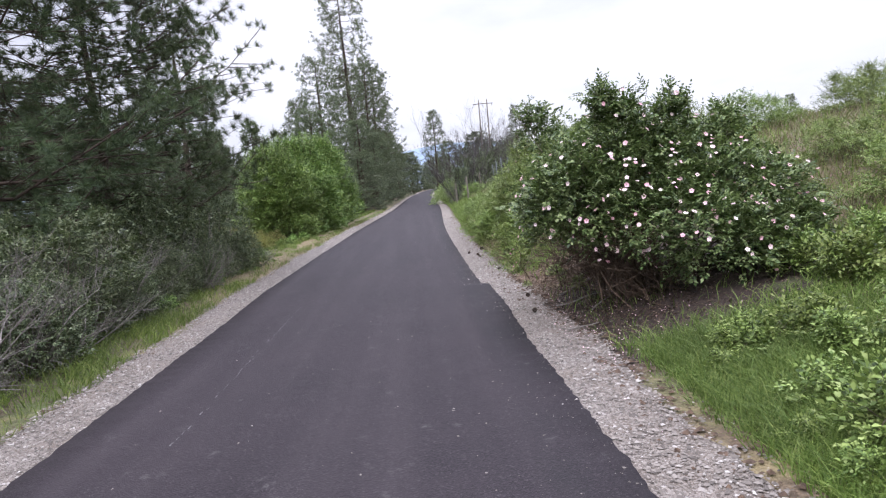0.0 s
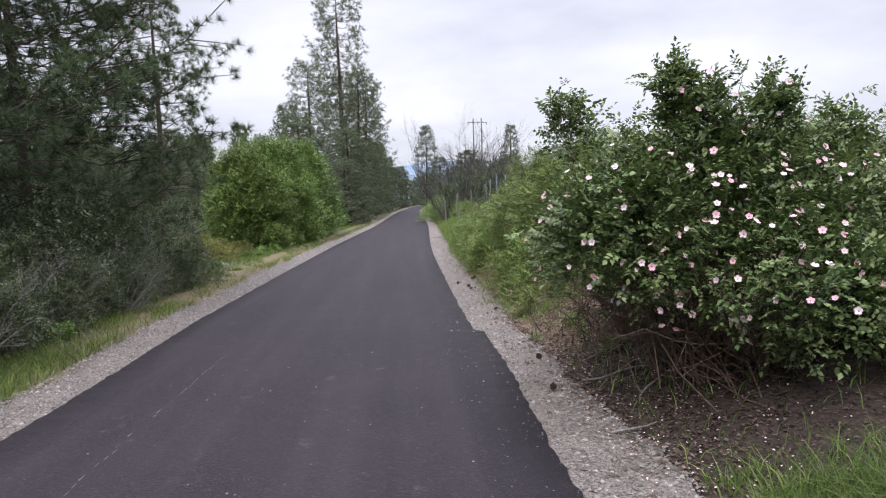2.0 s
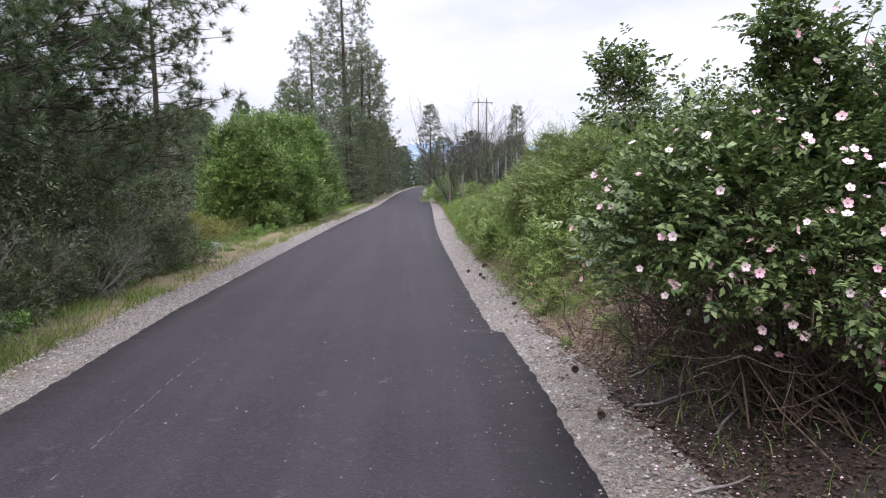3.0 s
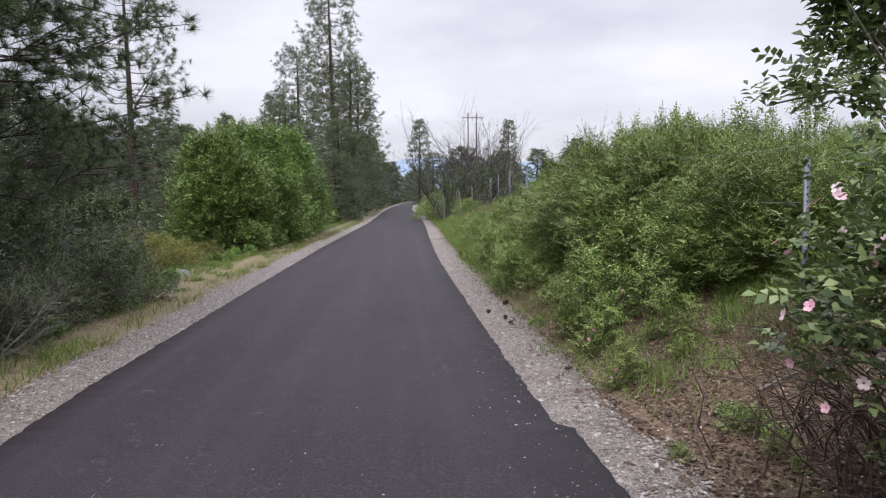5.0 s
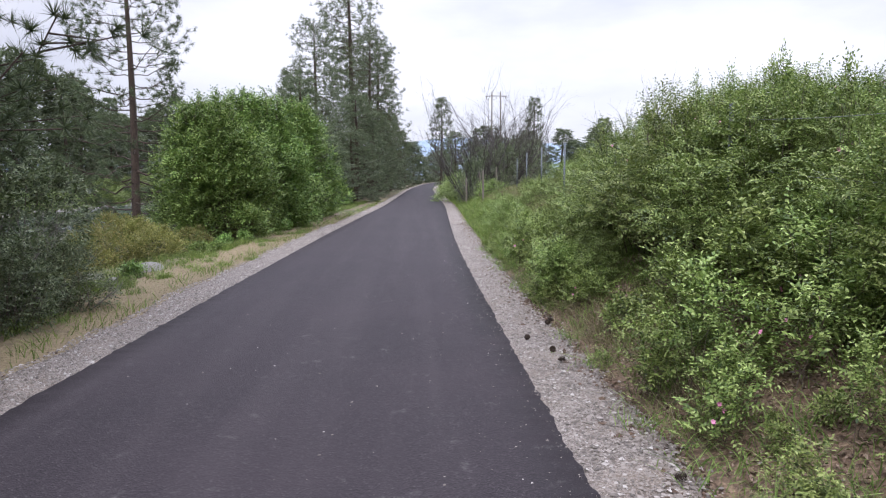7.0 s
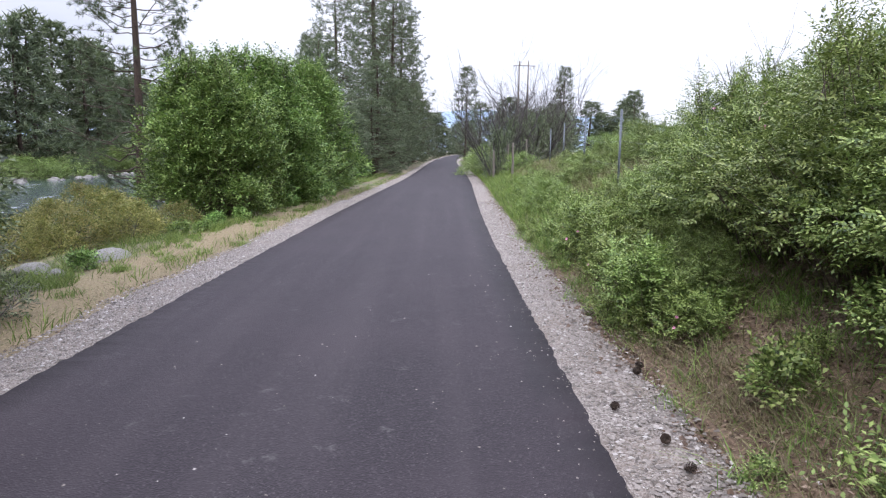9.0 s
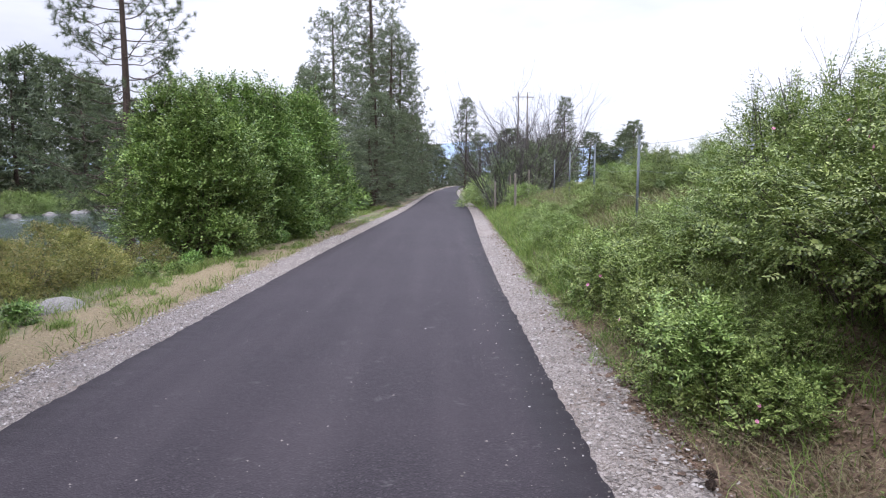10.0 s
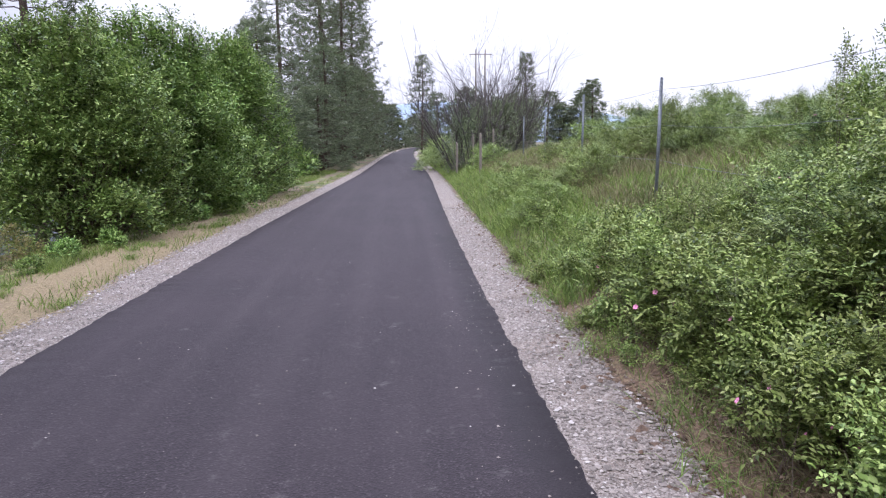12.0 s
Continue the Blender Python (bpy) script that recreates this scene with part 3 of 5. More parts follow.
def pine(name, seed, height, crown_from, radius, n_branch, tuft_step, needles, needle, width, mat, label, trunk_r=0.22, droop=0.15, profile=0.75, lean=(0, 0), subs=5, category="tree"):
    """A conifer: tapered trunk, whorls of limbs that sag and turn up, tufts of needles."""
    rng = np.random.default_rng(seed)
    root = tagged(new(name), label, category)
    tr, cr = Soup(), Soup()
    u = np.linspace(0, 1, 12)
    axis = np.stack([lean[0] * u + 0.12 * np.sin(u * 4 + seed), lean[1] * u + 0.12 * np.cos(u * 3 + seed), u * height - 0.2], -1)
    tube(tr, axis, trunk_r * (1 - u) ** 0.8 + 0.02, 10)
    tp, td = [], []
    for b in range(n_branch):
        f = crown_from + (0.985 - crown_from) * (b + rng.random()) / n_branch
        g = (f - crown_from) / (1 - crown_from)
        shape = (1 - g) ** profile * (0.55 + 0.45 * min(1, g * 4 + 0.3))
        ln = radius * shape * rng.uniform(0.65, 1.1) + 0.25
        a = b * 2.39996 + rng.normal(0, 0.35)
        o = np.array([np.interp(f, u, axis[:, k]) for k in range(3)])
        w = np.linspace(0, 1, 6)
        rise = rng.uniform(-0.1, 0.25) + 0.35 * g
        path = o + np.stack([np.cos(a) * ln * w, np.sin(a) * ln * w, ln * (rise * w - droop * np.sin(w * np.pi) * 1.2 + 0.12 * w * w)], -1)
        path[1:] += rng.normal(0, 0.03 * ln, (5, 3))
        tube(tr, path, np.linspace(trunk_r * 0.26 * (1 - f * 0.6) * (0.4 + ln / radius * 0.6), 0.008, 6), 5)
        for s in range(subs):
            q = rng.uniform(0.3, 0.95)
            sb = np.array([np.interp(q, w, path[:, k]) for k in range(3)])
            sa = a + rng.choice([-1, 1]) * rng.uniform(0.4, 1.2)
            sl = ln * (1.1 - q) * rng.uniform(0.4, 0.9) + 0.12
            se = sb + np.array([np.cos(sa), np.sin(sa), rng.uniform(-0.1, 0.45)]) * sl
            tube(tr, np.linspace(sb, se, 3), [0.012, 0.009, 0.005], 4)
            m = max(2, int(sl / tuft_step))
            z = rng.uniform(0.35, 1.0, (m, 1))
            z[0] = 1.0
            tp.append(sb + (se - sb) * z)
            td.append(np.repeat((se - sb)[None], m, 0))
        m = max(2, int(ln * 0.6 / tuft_step))
        z = rng.uniform(0.45, 1.0, m)
        z[0] = 1.0
        tp.append(np.stack([np.interp(z, w, path[:, k]) for k in range(3)], -1))
        td.append(np.repeat((path[-1] - path[-2])[None], m, 0))
    tp, td = np.concatenate(tp), unit(np.concatenate(td)) + np.array([0, 0, 0.4])
    tp += rng.normal(0, tuft_step * 0.35, tp.shape)
    needle_tufts(cr, rng, tp, td, needles, needle, width)
    part("trunk", tr, M_BARK, root, "dark furrowed bark with bare limbs", True)
    part("crown", cr, mat, root)
    return root


def bare_shrub(name, seed, height, spread, n_stem, label, mat, category="shrub"):
    """A leafless, finely forked shrub."""
    rng = np.random.default_rng(seed)
    root = tagged(new(name), label, category)
    st, tw = Soup(), Soup()

    def fork(o, d, ln, r, depth):
        w = np.linspace(0, 1, 4)[:, None]
        bend = rng.normal(0, 0.12, 3) * ln
        path = o + d * ln * w + bend * w * w + np.array([0, 0, 0.08 * ln]) * w * w
        tube(st if depth < 2 else tw, path, np.linspace(r, r * 0.55, 4), 3 if depth > 2 else 5)
        if depth < 4:
            for _ in range(3):
                q = rng.integers(1, 4)
                nd = unit(d + rng.normal(0, 0.42, 3) + np.array([0, 0, 0.15]))
                fork(path[q], nd, ln * rng.uniform(0.4, 0.75), r * 0.5, depth + 1)

    for _ in range(n_stem):
        a, t = rng.uniform(0, 6.28), rng.uniform(0.05, 0.9)
        o = np.array([np.cos(a), np.sin(a), 0]) * spread * 0.2 * rng.random() + np.array([0, 0, -0.1])
        fork(o, unit(np.array([np.cos(a) * t * spread / height * 1.6, np.sin(a) * t * spread / height * 1.6, 1.0])), height * 0.42 * rng.uniform(0.7, 1.15), 0.008 + 0.004 * height, 0)
    part("branchwork", st, mat, root)
    part("twig_crown", tw, mat, root)
    return root


def scatter(rng, n, x0, x1, y0, y1):
    return rng.uniform(x0, x1, n), rng.uniform(y0, y1, n)


def grass_stuff(name, rng, x, y, h, mat, label, lean=0.35, width=0.006, category="grass"):
    """Blades of grass, each a bent sliver, on the ground at x, y."""
    n = len(x)
    b = np.stack([x, y, land(x, y) - 0.01], -1)
    h = np.broadcast_to(h, n) * rng.uniform(0.5, 1.25, n)
    a = rng.uniform(0, 2 * np.pi, n)
    side = np.stack([np.cos(a), np.sin(a), np.zeros(n)], -1) * width * rng.uniform(0.7, 1.5, (n, 1)) * 0.5
    ln = np.stack([rng.normal(0, lean, n), rng.normal(0, lean, n), np.ones(n)], -1)
    mid, tip = b + ln * h[:, None] * 0.55, b + (ln * np.array([2.1, 2.1, 1])) * h[:, None] * 0.95
    v = np.stack([b - side, b + side, mid + side * 0.8, mid - side * 0.8, tip], 1)
    k = np.arange(n)[:, None] * 5
    so = Soup()
    so.add(v, k + np.array([[0, 1, 2, 3]]), k + np.array([[3, 2, 4]]))
    return tagged(new(name, so.mesh(name, mat)), label, category, kind="stuff")


# tall trees, nearest first
pine_a = put(pine("pine_tree", 11, 14.0, 0.12, 6.9, 88, 0.26, 52, 0.20, 0.012, M_NEEDLE, "large ponderosa pine with dark limbs reaching over the verge", 0.26, 0.10, 0.5, subs=9), -8.9, 11.4, 40)
put(pine("pine_tree", 15, 8.4, 0.30, 4.0, 90, 0.26, 56, 0.20, 0.011, M_NEEDLE, "young pine with boughs spread over the shrubs", 0.10, 0.14, 0.5, subs=8), -7.0, 15.2, 110)
again(pine_a, -11.8, 1.8, 200, 0.85, 0.1)
pine_b = put(pine("pine_tree", 12, 18.6, 0.10, 4.0, 80, 0.40, 36, 0.30, 0.020, M_NEEDLE, "tall open-crowned pine behind the leafy bush", 0.24, 0.10, 0.45, subs=6), -14.8, 44.0, 10)
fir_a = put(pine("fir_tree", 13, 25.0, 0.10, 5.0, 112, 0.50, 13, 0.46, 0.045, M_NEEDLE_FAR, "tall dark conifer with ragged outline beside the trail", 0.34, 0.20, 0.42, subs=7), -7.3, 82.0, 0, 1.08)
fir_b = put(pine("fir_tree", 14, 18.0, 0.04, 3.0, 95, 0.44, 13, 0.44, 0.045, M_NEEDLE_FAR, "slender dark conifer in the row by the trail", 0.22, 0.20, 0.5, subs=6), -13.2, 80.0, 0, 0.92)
for x, y, turn, size, tall in [(-9.6, 72, 50, 0.8, 0.72), (-4.9, 76, 120, 0.75, 0.66), (-4.6, 86, 200, 0.75, 0.70), (-11.8, 60, 260, 0.55, 0.42), (-8.5, 94, 80, 0.95, 0.8)]:
    again(fir_a, x, y, turn, size, 0.1, tall)
for x, y, turn, size, tall in [(-4.9, 58, 30, 0.85, 0.30), (-6.4, 52, 140, 0.9, 0.26), (-8.2, 55, 10, 1.1, 0.42), (-10.5, 56, 75, 1.1, 0.36), (-5.4, 66, 95, 1.0, 0.50), (-4.4, 72, 110, 0.9, 0.45), (3.6, 118, 100, 0.9, 0.82), (-3.4, 122, 60, 1.2, 0.55),
                               (13.6, 88, 220, 0.6, 0.56), (6.2, 125, 90, 1.2, 0.5), (-9.0, 60, 200, 1.0, 0.6), (-4.0, 104, 250, 1.0, 0.6), (-4.1, 92, 15, 0.9, 0.55), (-13.5, 52, 15, 1.1, 0.45), (-17, 58, 115, 1.2, 0.5), (-19, 66, 215, 1.2, 0.55)]:
    again(fir_b, x, y, turn, size, 0.1, tall)
fr = np.random.default_rng(17)
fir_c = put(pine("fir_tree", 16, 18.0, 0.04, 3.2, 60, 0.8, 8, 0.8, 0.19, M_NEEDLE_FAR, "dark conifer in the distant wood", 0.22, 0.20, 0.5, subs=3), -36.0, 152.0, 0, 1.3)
# wood closing the far end of the trail
for k in range(34):
    x = -34 + 2.5 * k + fr.normal(0, 0.8)
    y = 150 + fr.uniform(0, 55) + (60 if -4 < x - 3 < 9 else 0)
    again(fir_c, x, y, fr.uniform(0, 360), fr.uniform(1.2, 1.9), 0.1, fr.uniform(0.45, 0.8))
# wooded far bank of the river
for k in range(46):
    y = 20 + 4.2 * k + fr.normal(0, 1.5)
    again(fir_c, -58 - abs(fr.normal(0, 6)), y, fr.uniform(0, 360), fr.uniform(1.3, 1.9), 0.2, fr.uniform(0.8, 1.25))

# large leafy bush between the trail and the river
bush_lobes = clumps(3, 1.85, 1.85, 4.0, 34, 0.36, 0.7)
LB = "big bright green leafy bush on the verge"
bush = put(shrub("leafy_bush", 21, bush_lobes, 12500, 0.088, M_LEAF_BRIGHT, LB, 5, 0.19, 0.58, 120, 0.022, 46, 0.7, 0.5, inner=0.16, low_cut=-0.5, bunch=4, bunch_r=0.14, category="bush", group="leafy bushes"), -5.95, 28.7, 0, 0.95, 0.0, None, 0.885)
again(bush, -6.1, 32.2, 100, 1.1, 0.05, 1.04)
again(bush, -5.8, 37.8, 215, 1.22, 0.05, 1.15)
lb = put(shrub("low_green_shrub", 23, [(0, 0, 0.28, 0.42, 0.4, 0.3), (0.2, 0.1, 0.4, 0.25, 0.25, 0.22)], 190, 0.09, M_LEAF_BRIGHT, "low bright green leafy plant at the edge of the verge", 5, 0.14, 0.55, 8, 0.006, 8, 0.3, 0.5, inner=0.3, low_cut=-0.95, group="low green shrubs"), -5.0, 23.7, 0, 0.5)
for x, y, k in [(-4.9, 24.6, 0.4), (-4.95, 25.6, 0.55), (-4.7, 26.7, 0.55), (-4.4, 30.5, 0.6), (-4.3, 33.0, 0.7), (-4.1, 35.0, 0.8), (-5.4, 41.5, 2.0), (-5.0, 43.0, 2.1), (-5.0, 20.4, 0.5), (-4.75, 17.0, 0.55), (-4.55, 14.6, 0.4), (-4.4, 11.2, 0.4), (-4.45, 8.6, 0.35), (-5.6, 46.0, 2.2), (-5.1, 51.0, 2.4)]:
    again(lb, x, y, x * 77 + y * 31, k, 0.03)

# wild rose in flower
rose_lobes = [(0, 0, 1.0, 1.0, 0.9, 0.75), (-0.75, -0.1, 1.05, 0.55, 0.7, 0.6), (0.8, -0.1, 0.9, 0.8, 0.75, 0.65), (0.2, -0.6, 0.75, 0.95, 0.55, 0.45), (-0.25, -0.1, 1.6, 0.40, 0.38, 0.36), (-0.2, -0.2, 1.85, 0.26, 0.24, 0.22), (-0.46, -0.3, 2.12, 0.13, 0.12, 0.14), (-0.14, -0.25, 2.0, 0.15, 0.14, 0.16), (0.55, -0.95, 0.55, 0.75, 0.45, 0.38), (1.3, -0.55, 0.55, 0.6, 0.5, 0.42), (1.35, -0.2, 0.9, 0.65, 0.55, 0.45),
              (1.15, 0.1, 1.55, 0.24, 0.28, 0.26), (1.2, 0.2, 1.8, 0.15, 0.15, 0.16), (0.6, 0.1, 1.45, 0.5, 0.45, 0.36), (0.0, 0.95, 1.1, 0.75, 0.7, 0.65), (-0.95, 0.5, 0.95, 0.40, 0.45, 0.45), (-1.1, -0.2, 1.05, 0.3, 0.4, 0.35), (0.55, 1.2, 1.5, 0.45, 0.45, 0.4), (0.3, 1.5, 0.9, 0.5, 0.4, 0.5),
              (-1.0, 0.85, 1.75, 0.18, 0.17, 0.20), (-1.05, 0.85, 2.02, 0.13, 0.12, 0.13), (-0.85, 0.9, 2.08, 0.10, 0.09, 0.10), (0.25, -0.2, 1.75, 0.25, 0.22, 0.25), (0.45, -0.2, 1.98, 0.13, 0.13, 0.15), (-0.2, 1.3, 1.86, 0.20, 0.12, 0.11), (-0.6, 1.3, 1.88, 0.18, 0.09, 0.08), (-0.9, 1.25, 1.76, 0.13, 0.08, 0.07)]
rose = put(shrub("wild_rose_bush", 22, rose_lobes, 10500, 0.052, M_LEAF_ROSE, "large wild rose bush covered in pale pink blossoms", 7, 0.12, 0.6, 110, 0.009, 48, 0.26, 0.2, flat=0.7, inner=0.24, low_cut=-0.65, bunch=5, bunch_r=0.075, category="bush"), 2.55, 7.75, 0, 1.0, 0.0, None, 1.06)
# bare canes arching out of the rose's foot
cane_rng = np.random.default_rng(6)
cn = Soup()
for k in range(260):
    a = cane_rng.uniform(math.pi * 0.6, math.pi * 1.5)
    r = cane_rng.uniform(0.5, 1.5)
    back = np.array([-0.15, 1.7, 0.0]) if k % 2 else np.zeros(3)
    b = np.array([cane_rng.normal(0, 0.35), cane_rng.normal(-0.1, 0.35), -0.05]) + back
    t = np.array([math.cos(a) * r, math.sin(a) * r * 0.9, cane_rng.uniform(0.1, 0.95)]) * (0.75 if k % 2 else 1.0) + back
    u = np.linspace(0, 1, 7)[:, None]
    m = (b + t) / 2 + np.array([0, 0, cane_rng.uniform(0.1, 0.5)]) + cane_rng.normal(0, 0.12, 3)
    tube(cn, (1 - u) ** 2 * b + 2 * u * (1 - u) * m + u * u * t + cane_rng.normal(0, 0.028, (7, 3)), np.linspace(0.0062, 0.0016, 7) * cane_rng.uniform(0.6, 1.3), 5)
for b, m, t in [((0.5, 1.2, 0.3), (0.15, 1.35, 2.1), (-1.1, 1.3, 1.72)), ((-0.1, -0.1, 0.4), (-0.1, -0.2, 1.5), (-0.5, -0.3, 2.2)), ((1.0, 0.0, 0.3), (1.1, 0.1, 1.2), (1.25, 0.2, 1.9))]:
    u = np.linspace(0, 1, 9)[:, None]
    tube(cn, (1 - u) ** 2 * np.array(b) + 2 * u * (1 - u) * np.array(m) + u * u * np.array(t), np.linspace(0.014, 0.004, 9), 6)
part("cane_tangle", cn, M_CANE, rose, "bare brown canes tangled at the foot", True)
blossom_rng = np.random.default_rng(5)
fl = Soup()
for k in range(5):
    a = k * 2 * math.pi / 5
    c, s = math.cos(a), math.sin(a)
    pts = [(0.004, 0, 0), (0.016, -0.017, 0.006), (0.034, -0.012, 0.012), (0.036, 0.010, 0.013), (0.017, 0.017, 0.007)]
    fl.add([(x * c - y * s, x * s + y * c, z) for x, y, z in pts], [[0, 1, 2, 3]], [[0, 3, 4]])
blossom_mesh = fl.mesh("blossom", M_PETAL)
bp, bd = lobed_points(blossom_rng, rose_lobes, 2600, 0.03, -0.6)
sel = np.flatnonzero(((bd[:, 1] < 0.05) | (bd[:, 0] < -0.4)) & (bp[:, 2] > 0.3) & ((bp[:, 2] < 1.5) | (blossom_rng.random(len(bp)) < 0.45)))[:360]
for p, d in zip(bp[sel], bd[sel]):
    ob = new("blossom", blossom_mesh)
    ob.parent = rose
    face = Vector(d) + Vector(blossom_rng.normal(0, 0.35, 3)) + Vector((0, -0.3, 0.35))
    k = blossom_rng.uniform(0.5, 0.78)
    ob.matrix_basis = Matrix.LocRotScale(Vector(p) + Vector(d) * 0.085, face.to_track_quat("Z", "X"), (k, k, k))

# thicket of brambles on the right bank
mound = [(0, 0, 0.5, 0.85, 0.8, 0.52), (0.4, 0.3, 0.7, 0.5, 0.5, 0.4), (-0.45, -0.1, 0.4, 0.55, 0.6, 0.4), (0.05, -0.4, 0.4, 0.6, 0.5, 0.4), (-0.1, 0.25, 0.85, 0.4, 0.4, 0.35)]
BR = "dense green bramble shrub with compound leaves on the bank"
br_a = put(shrub("bramble_shrub", 31, clumps(7, 0.95, 0.9, 1.05, 12, 0.26, 0.46, 0.2), 1750, 0.041, M_LEAF_BRAMBLE, BR, 9, 0.18, 0.46, 34, 0.007, 26, 0.32, 0.1, flat=0.5, inner=0.22, low_cut=-0.2, bunch=8, bunch_r=0.11, group="bramble thicket"), 2.9, 14.2, 0, 0.8)
br_b = put(shrub("bramble_shrub", 32, clumps(9, 0.85, 0.85, 1.5, 14, 0.26, 0.46, 0.25), 1800, 0.041, M_LEAF_BRAMBLE, BR, 9, 0.18, 0.46, 34, 0.008, 30, 0.4, 0.1, flat=0.5, inner=0.22, low_cut=-0.2, bunch=8, bunch_r=0.11, group="bramble thicket"), 3.7, 14.9, 0, 0.75)
br_c = put(shrub("bramble_shrub", 34, mound, 1150, 0.044, M_LEAF_ROSE, "darker green wild rose shrub with a few deep pink blossoms", 7, 0.17, 0.48, 18, 0.007, 14, 0.4, 0.1, flat=0.5, inner=0.2, low_cut=-0.2, bunch=8, bunch_r=0.11, group="bramble thicket"), 3.3, 16.1, 0, 0.95)
pink_mesh = fl.mesh("pink_blossom", M_PETAL_PINK)
pp, pd = lobed_points(np.random.default_rng(4), mound, 60, 0.02, 0.0)
for p, d in list(zip(pp, pd))[:3]:
    ob = new("pink_blossom", pink_mesh)
    ob.parent = br_c
    ob.matrix_basis = Matrix.LocRotScale(Vector(p) + Vector(d) * 0.08, Vector(d).to_track_quat("Z", "X"), (0.9, 0.9, 0.9))
# overhanging shrubs with a shaded hollow of bare stems beneath
over = [(x, y, z, a, b, c) for x, y, z, a, b, c in clumps(12, 1.0, 0.95, 1.7, 20, 0.28, 0.46, 0.65) if z > 0.36] + [(-0.8, -0.3, 0.62, 0.4, 0.45, 0.28), (-0.7, 0.4, 0.66, 0.45, 0.4, 0.3), (0.0, -0.8, 0.6, 0.5, 0.36, 0.28)]
br_d = put(shrub("bramble_shrub", 36, over, 3800, 0.042, M_LEAF_BRAMBLE, "tall bramble shrub arching over a dark hollow of bare stems", 9, 0.18, 0.46, 60, 0.008, 40, 0.5, 0.1, flat=0.5, inner=0.2, low_cut=-0.9, bunch=8, bunch_r=0.11, group="bramble thicket"), 3.05, 17.2, 0, 0.85)
pp, pd = lobed_points(np.random.default_rng(14), over, 200, 0.02, 0.0)
pick = np.flatnonzero((pd[:, 0] < -0.3) | (pd[:, 1] < -0.3))[:5]
for p, d in zip(pp[pick], pd[pick]):
    ob = new("pink_blossom", pink_mesh)
    ob.parent = br_d
    ob.matrix_basis = Matrix.LocRotScale(Vector(p) + Vector(d) * 0.1, Vector(d).to_track_quat("Z", "X"), (0.55, 0.55, 0.55))
for x, y, turn, k in [(3.15, 14.9, 30, 0.9), (3.05, 16.0, 250, 0.95), (3.1, 18.4, 70, 0.85), (3.6, 15.9, 140, 0.7), (4.3, 14.8, -40, 0.6), (4.2, 17.0, 200, 0.8), (4.2, 18.6, 20, 0.85)]:
    again(br_d, x, y, turn, k, 0.05)
for x, y, turn, k in [(2.05, 17.3, 20, 0.5), (3.5, 14.6, 100, 0.6), (3.6, 15.4, 200, 0.6), (2.2, 16.9, 300, 0.42), (2.35, 18.3, 150, 0.5), (2.5, 17.8, 40, 0.4)]:
    again(br_a if k > 0.45 else br_b, x, y, turn, k, 0.04)
low = [(0, 0, 0.2, 0.24, 0.22, 0.2), (0.1, 0.08, 0.44, 0.16, 0.15, 0.18), (-0.16, -0.05, 0.34, 0.17, 0.16, 0.18), (0.05, -0.12, 0.56, 0.1, 0.1, 0.16)]
br_s = put(shrub("bramble_shrub", 38, low, 135, 0.044, M_LEAF_BRAMBLE, "low young bramble with light green compound leaves", 9, 0.18, 0.45, 12, 0.005, 9, 0.34, 0.3, flat=0.7, inner=0.4, low_cut=-0.5, bunch=2, bunch_r=0.08, group="bramble thicket"), 1.8, 16.5, 30, 0.7)
for k in range(3):
    ob = new("pink_blossom", pink_mesh)
    ob.parent = br_s
    ob.matrix_basis = Matrix.LocRotScale((-0.25 + 0.12 * k, -0.2 + 0.07 * k, 0.3 + 0.09 * (k % 2)), Vector((-0.4, -0.8, 0.5)).to_track_quat("Z", "X"), (0.5, 0.5, 0.5))
for x, y, turn, k in [(1.98, 16.2, 160, 0.5), (1.8, 17.6, 80, 0.7), (1.75, 12.6, 20, 0.8), (2.05, 13.1, 130, 1.1), (1.7, 13.5, 220, 0.9), (2.4, 12.7, 300, 1.0), (2.5, 13.5, 70, 1.3), (2.1, 13.9, 170, 1.1), (2.8, 13.1, 250, 1.2), (1.65, 11.6, 15, 0.6), (2.3, 11.9, 95, 0.7)]:
    again(br_s, x, y, turn, k, 0.03)
th = np.random.default_rng(8)
for k in range(16):
    again((br_b, br_a)[k % 2], 3.3 + abs(th.normal(0, 0.8)), 11.6 + 3.0 * k / 16 + th.normal(0, 0.2), th.uniform(0, 360), th.uniform(0.6, 0.95), 0.06)
for k in range(5):
    again(br_a, th.uniform(2.9, 3.5), th.uniform(12.6, 13.8), th.uniform(0, 360), th.uniform(0.35, 0.55), 0.05)
for k in range(58):
    y = 13.2 + 8.6 * (k / 58) + th.normal(0, 0.25)
    x = 2.75 - 0.4 * smoothstep(14, 17.5, y) + abs(th.normal(0, 1.3))
    x += 1.5 * (1 - smoothstep(18.6, 19.6, y)) * (x < 4.2)
    again(((br_a, br_b, br_a, br_b, br_c) if y < 17 else (br_c, br_b, br_c, br_a, br_c))[k % 5], x, y, th.uniform(0, 360), th.uniform(0.7, 1.0) * (1 - 0.5 * smoothstep(18.5, 21.5, y)) * (1 - 0.38 * smoothstep(17.0, 15.0, y) * smoothstep(3.0, 3.6, x)), 0.06)
for k in range(30):
    y = 17.2 + 5.0 * k / 30 + th.normal(0, 0.2)
    again(br_s, (1.75 if y < 18.6 else 1.9) + (0.1 if y < 18.6 else 0.4) * abs(th.normal(0, 1)), y, th.uniform(0, 360), th.uniform(0.65, 1.1), 0.04)
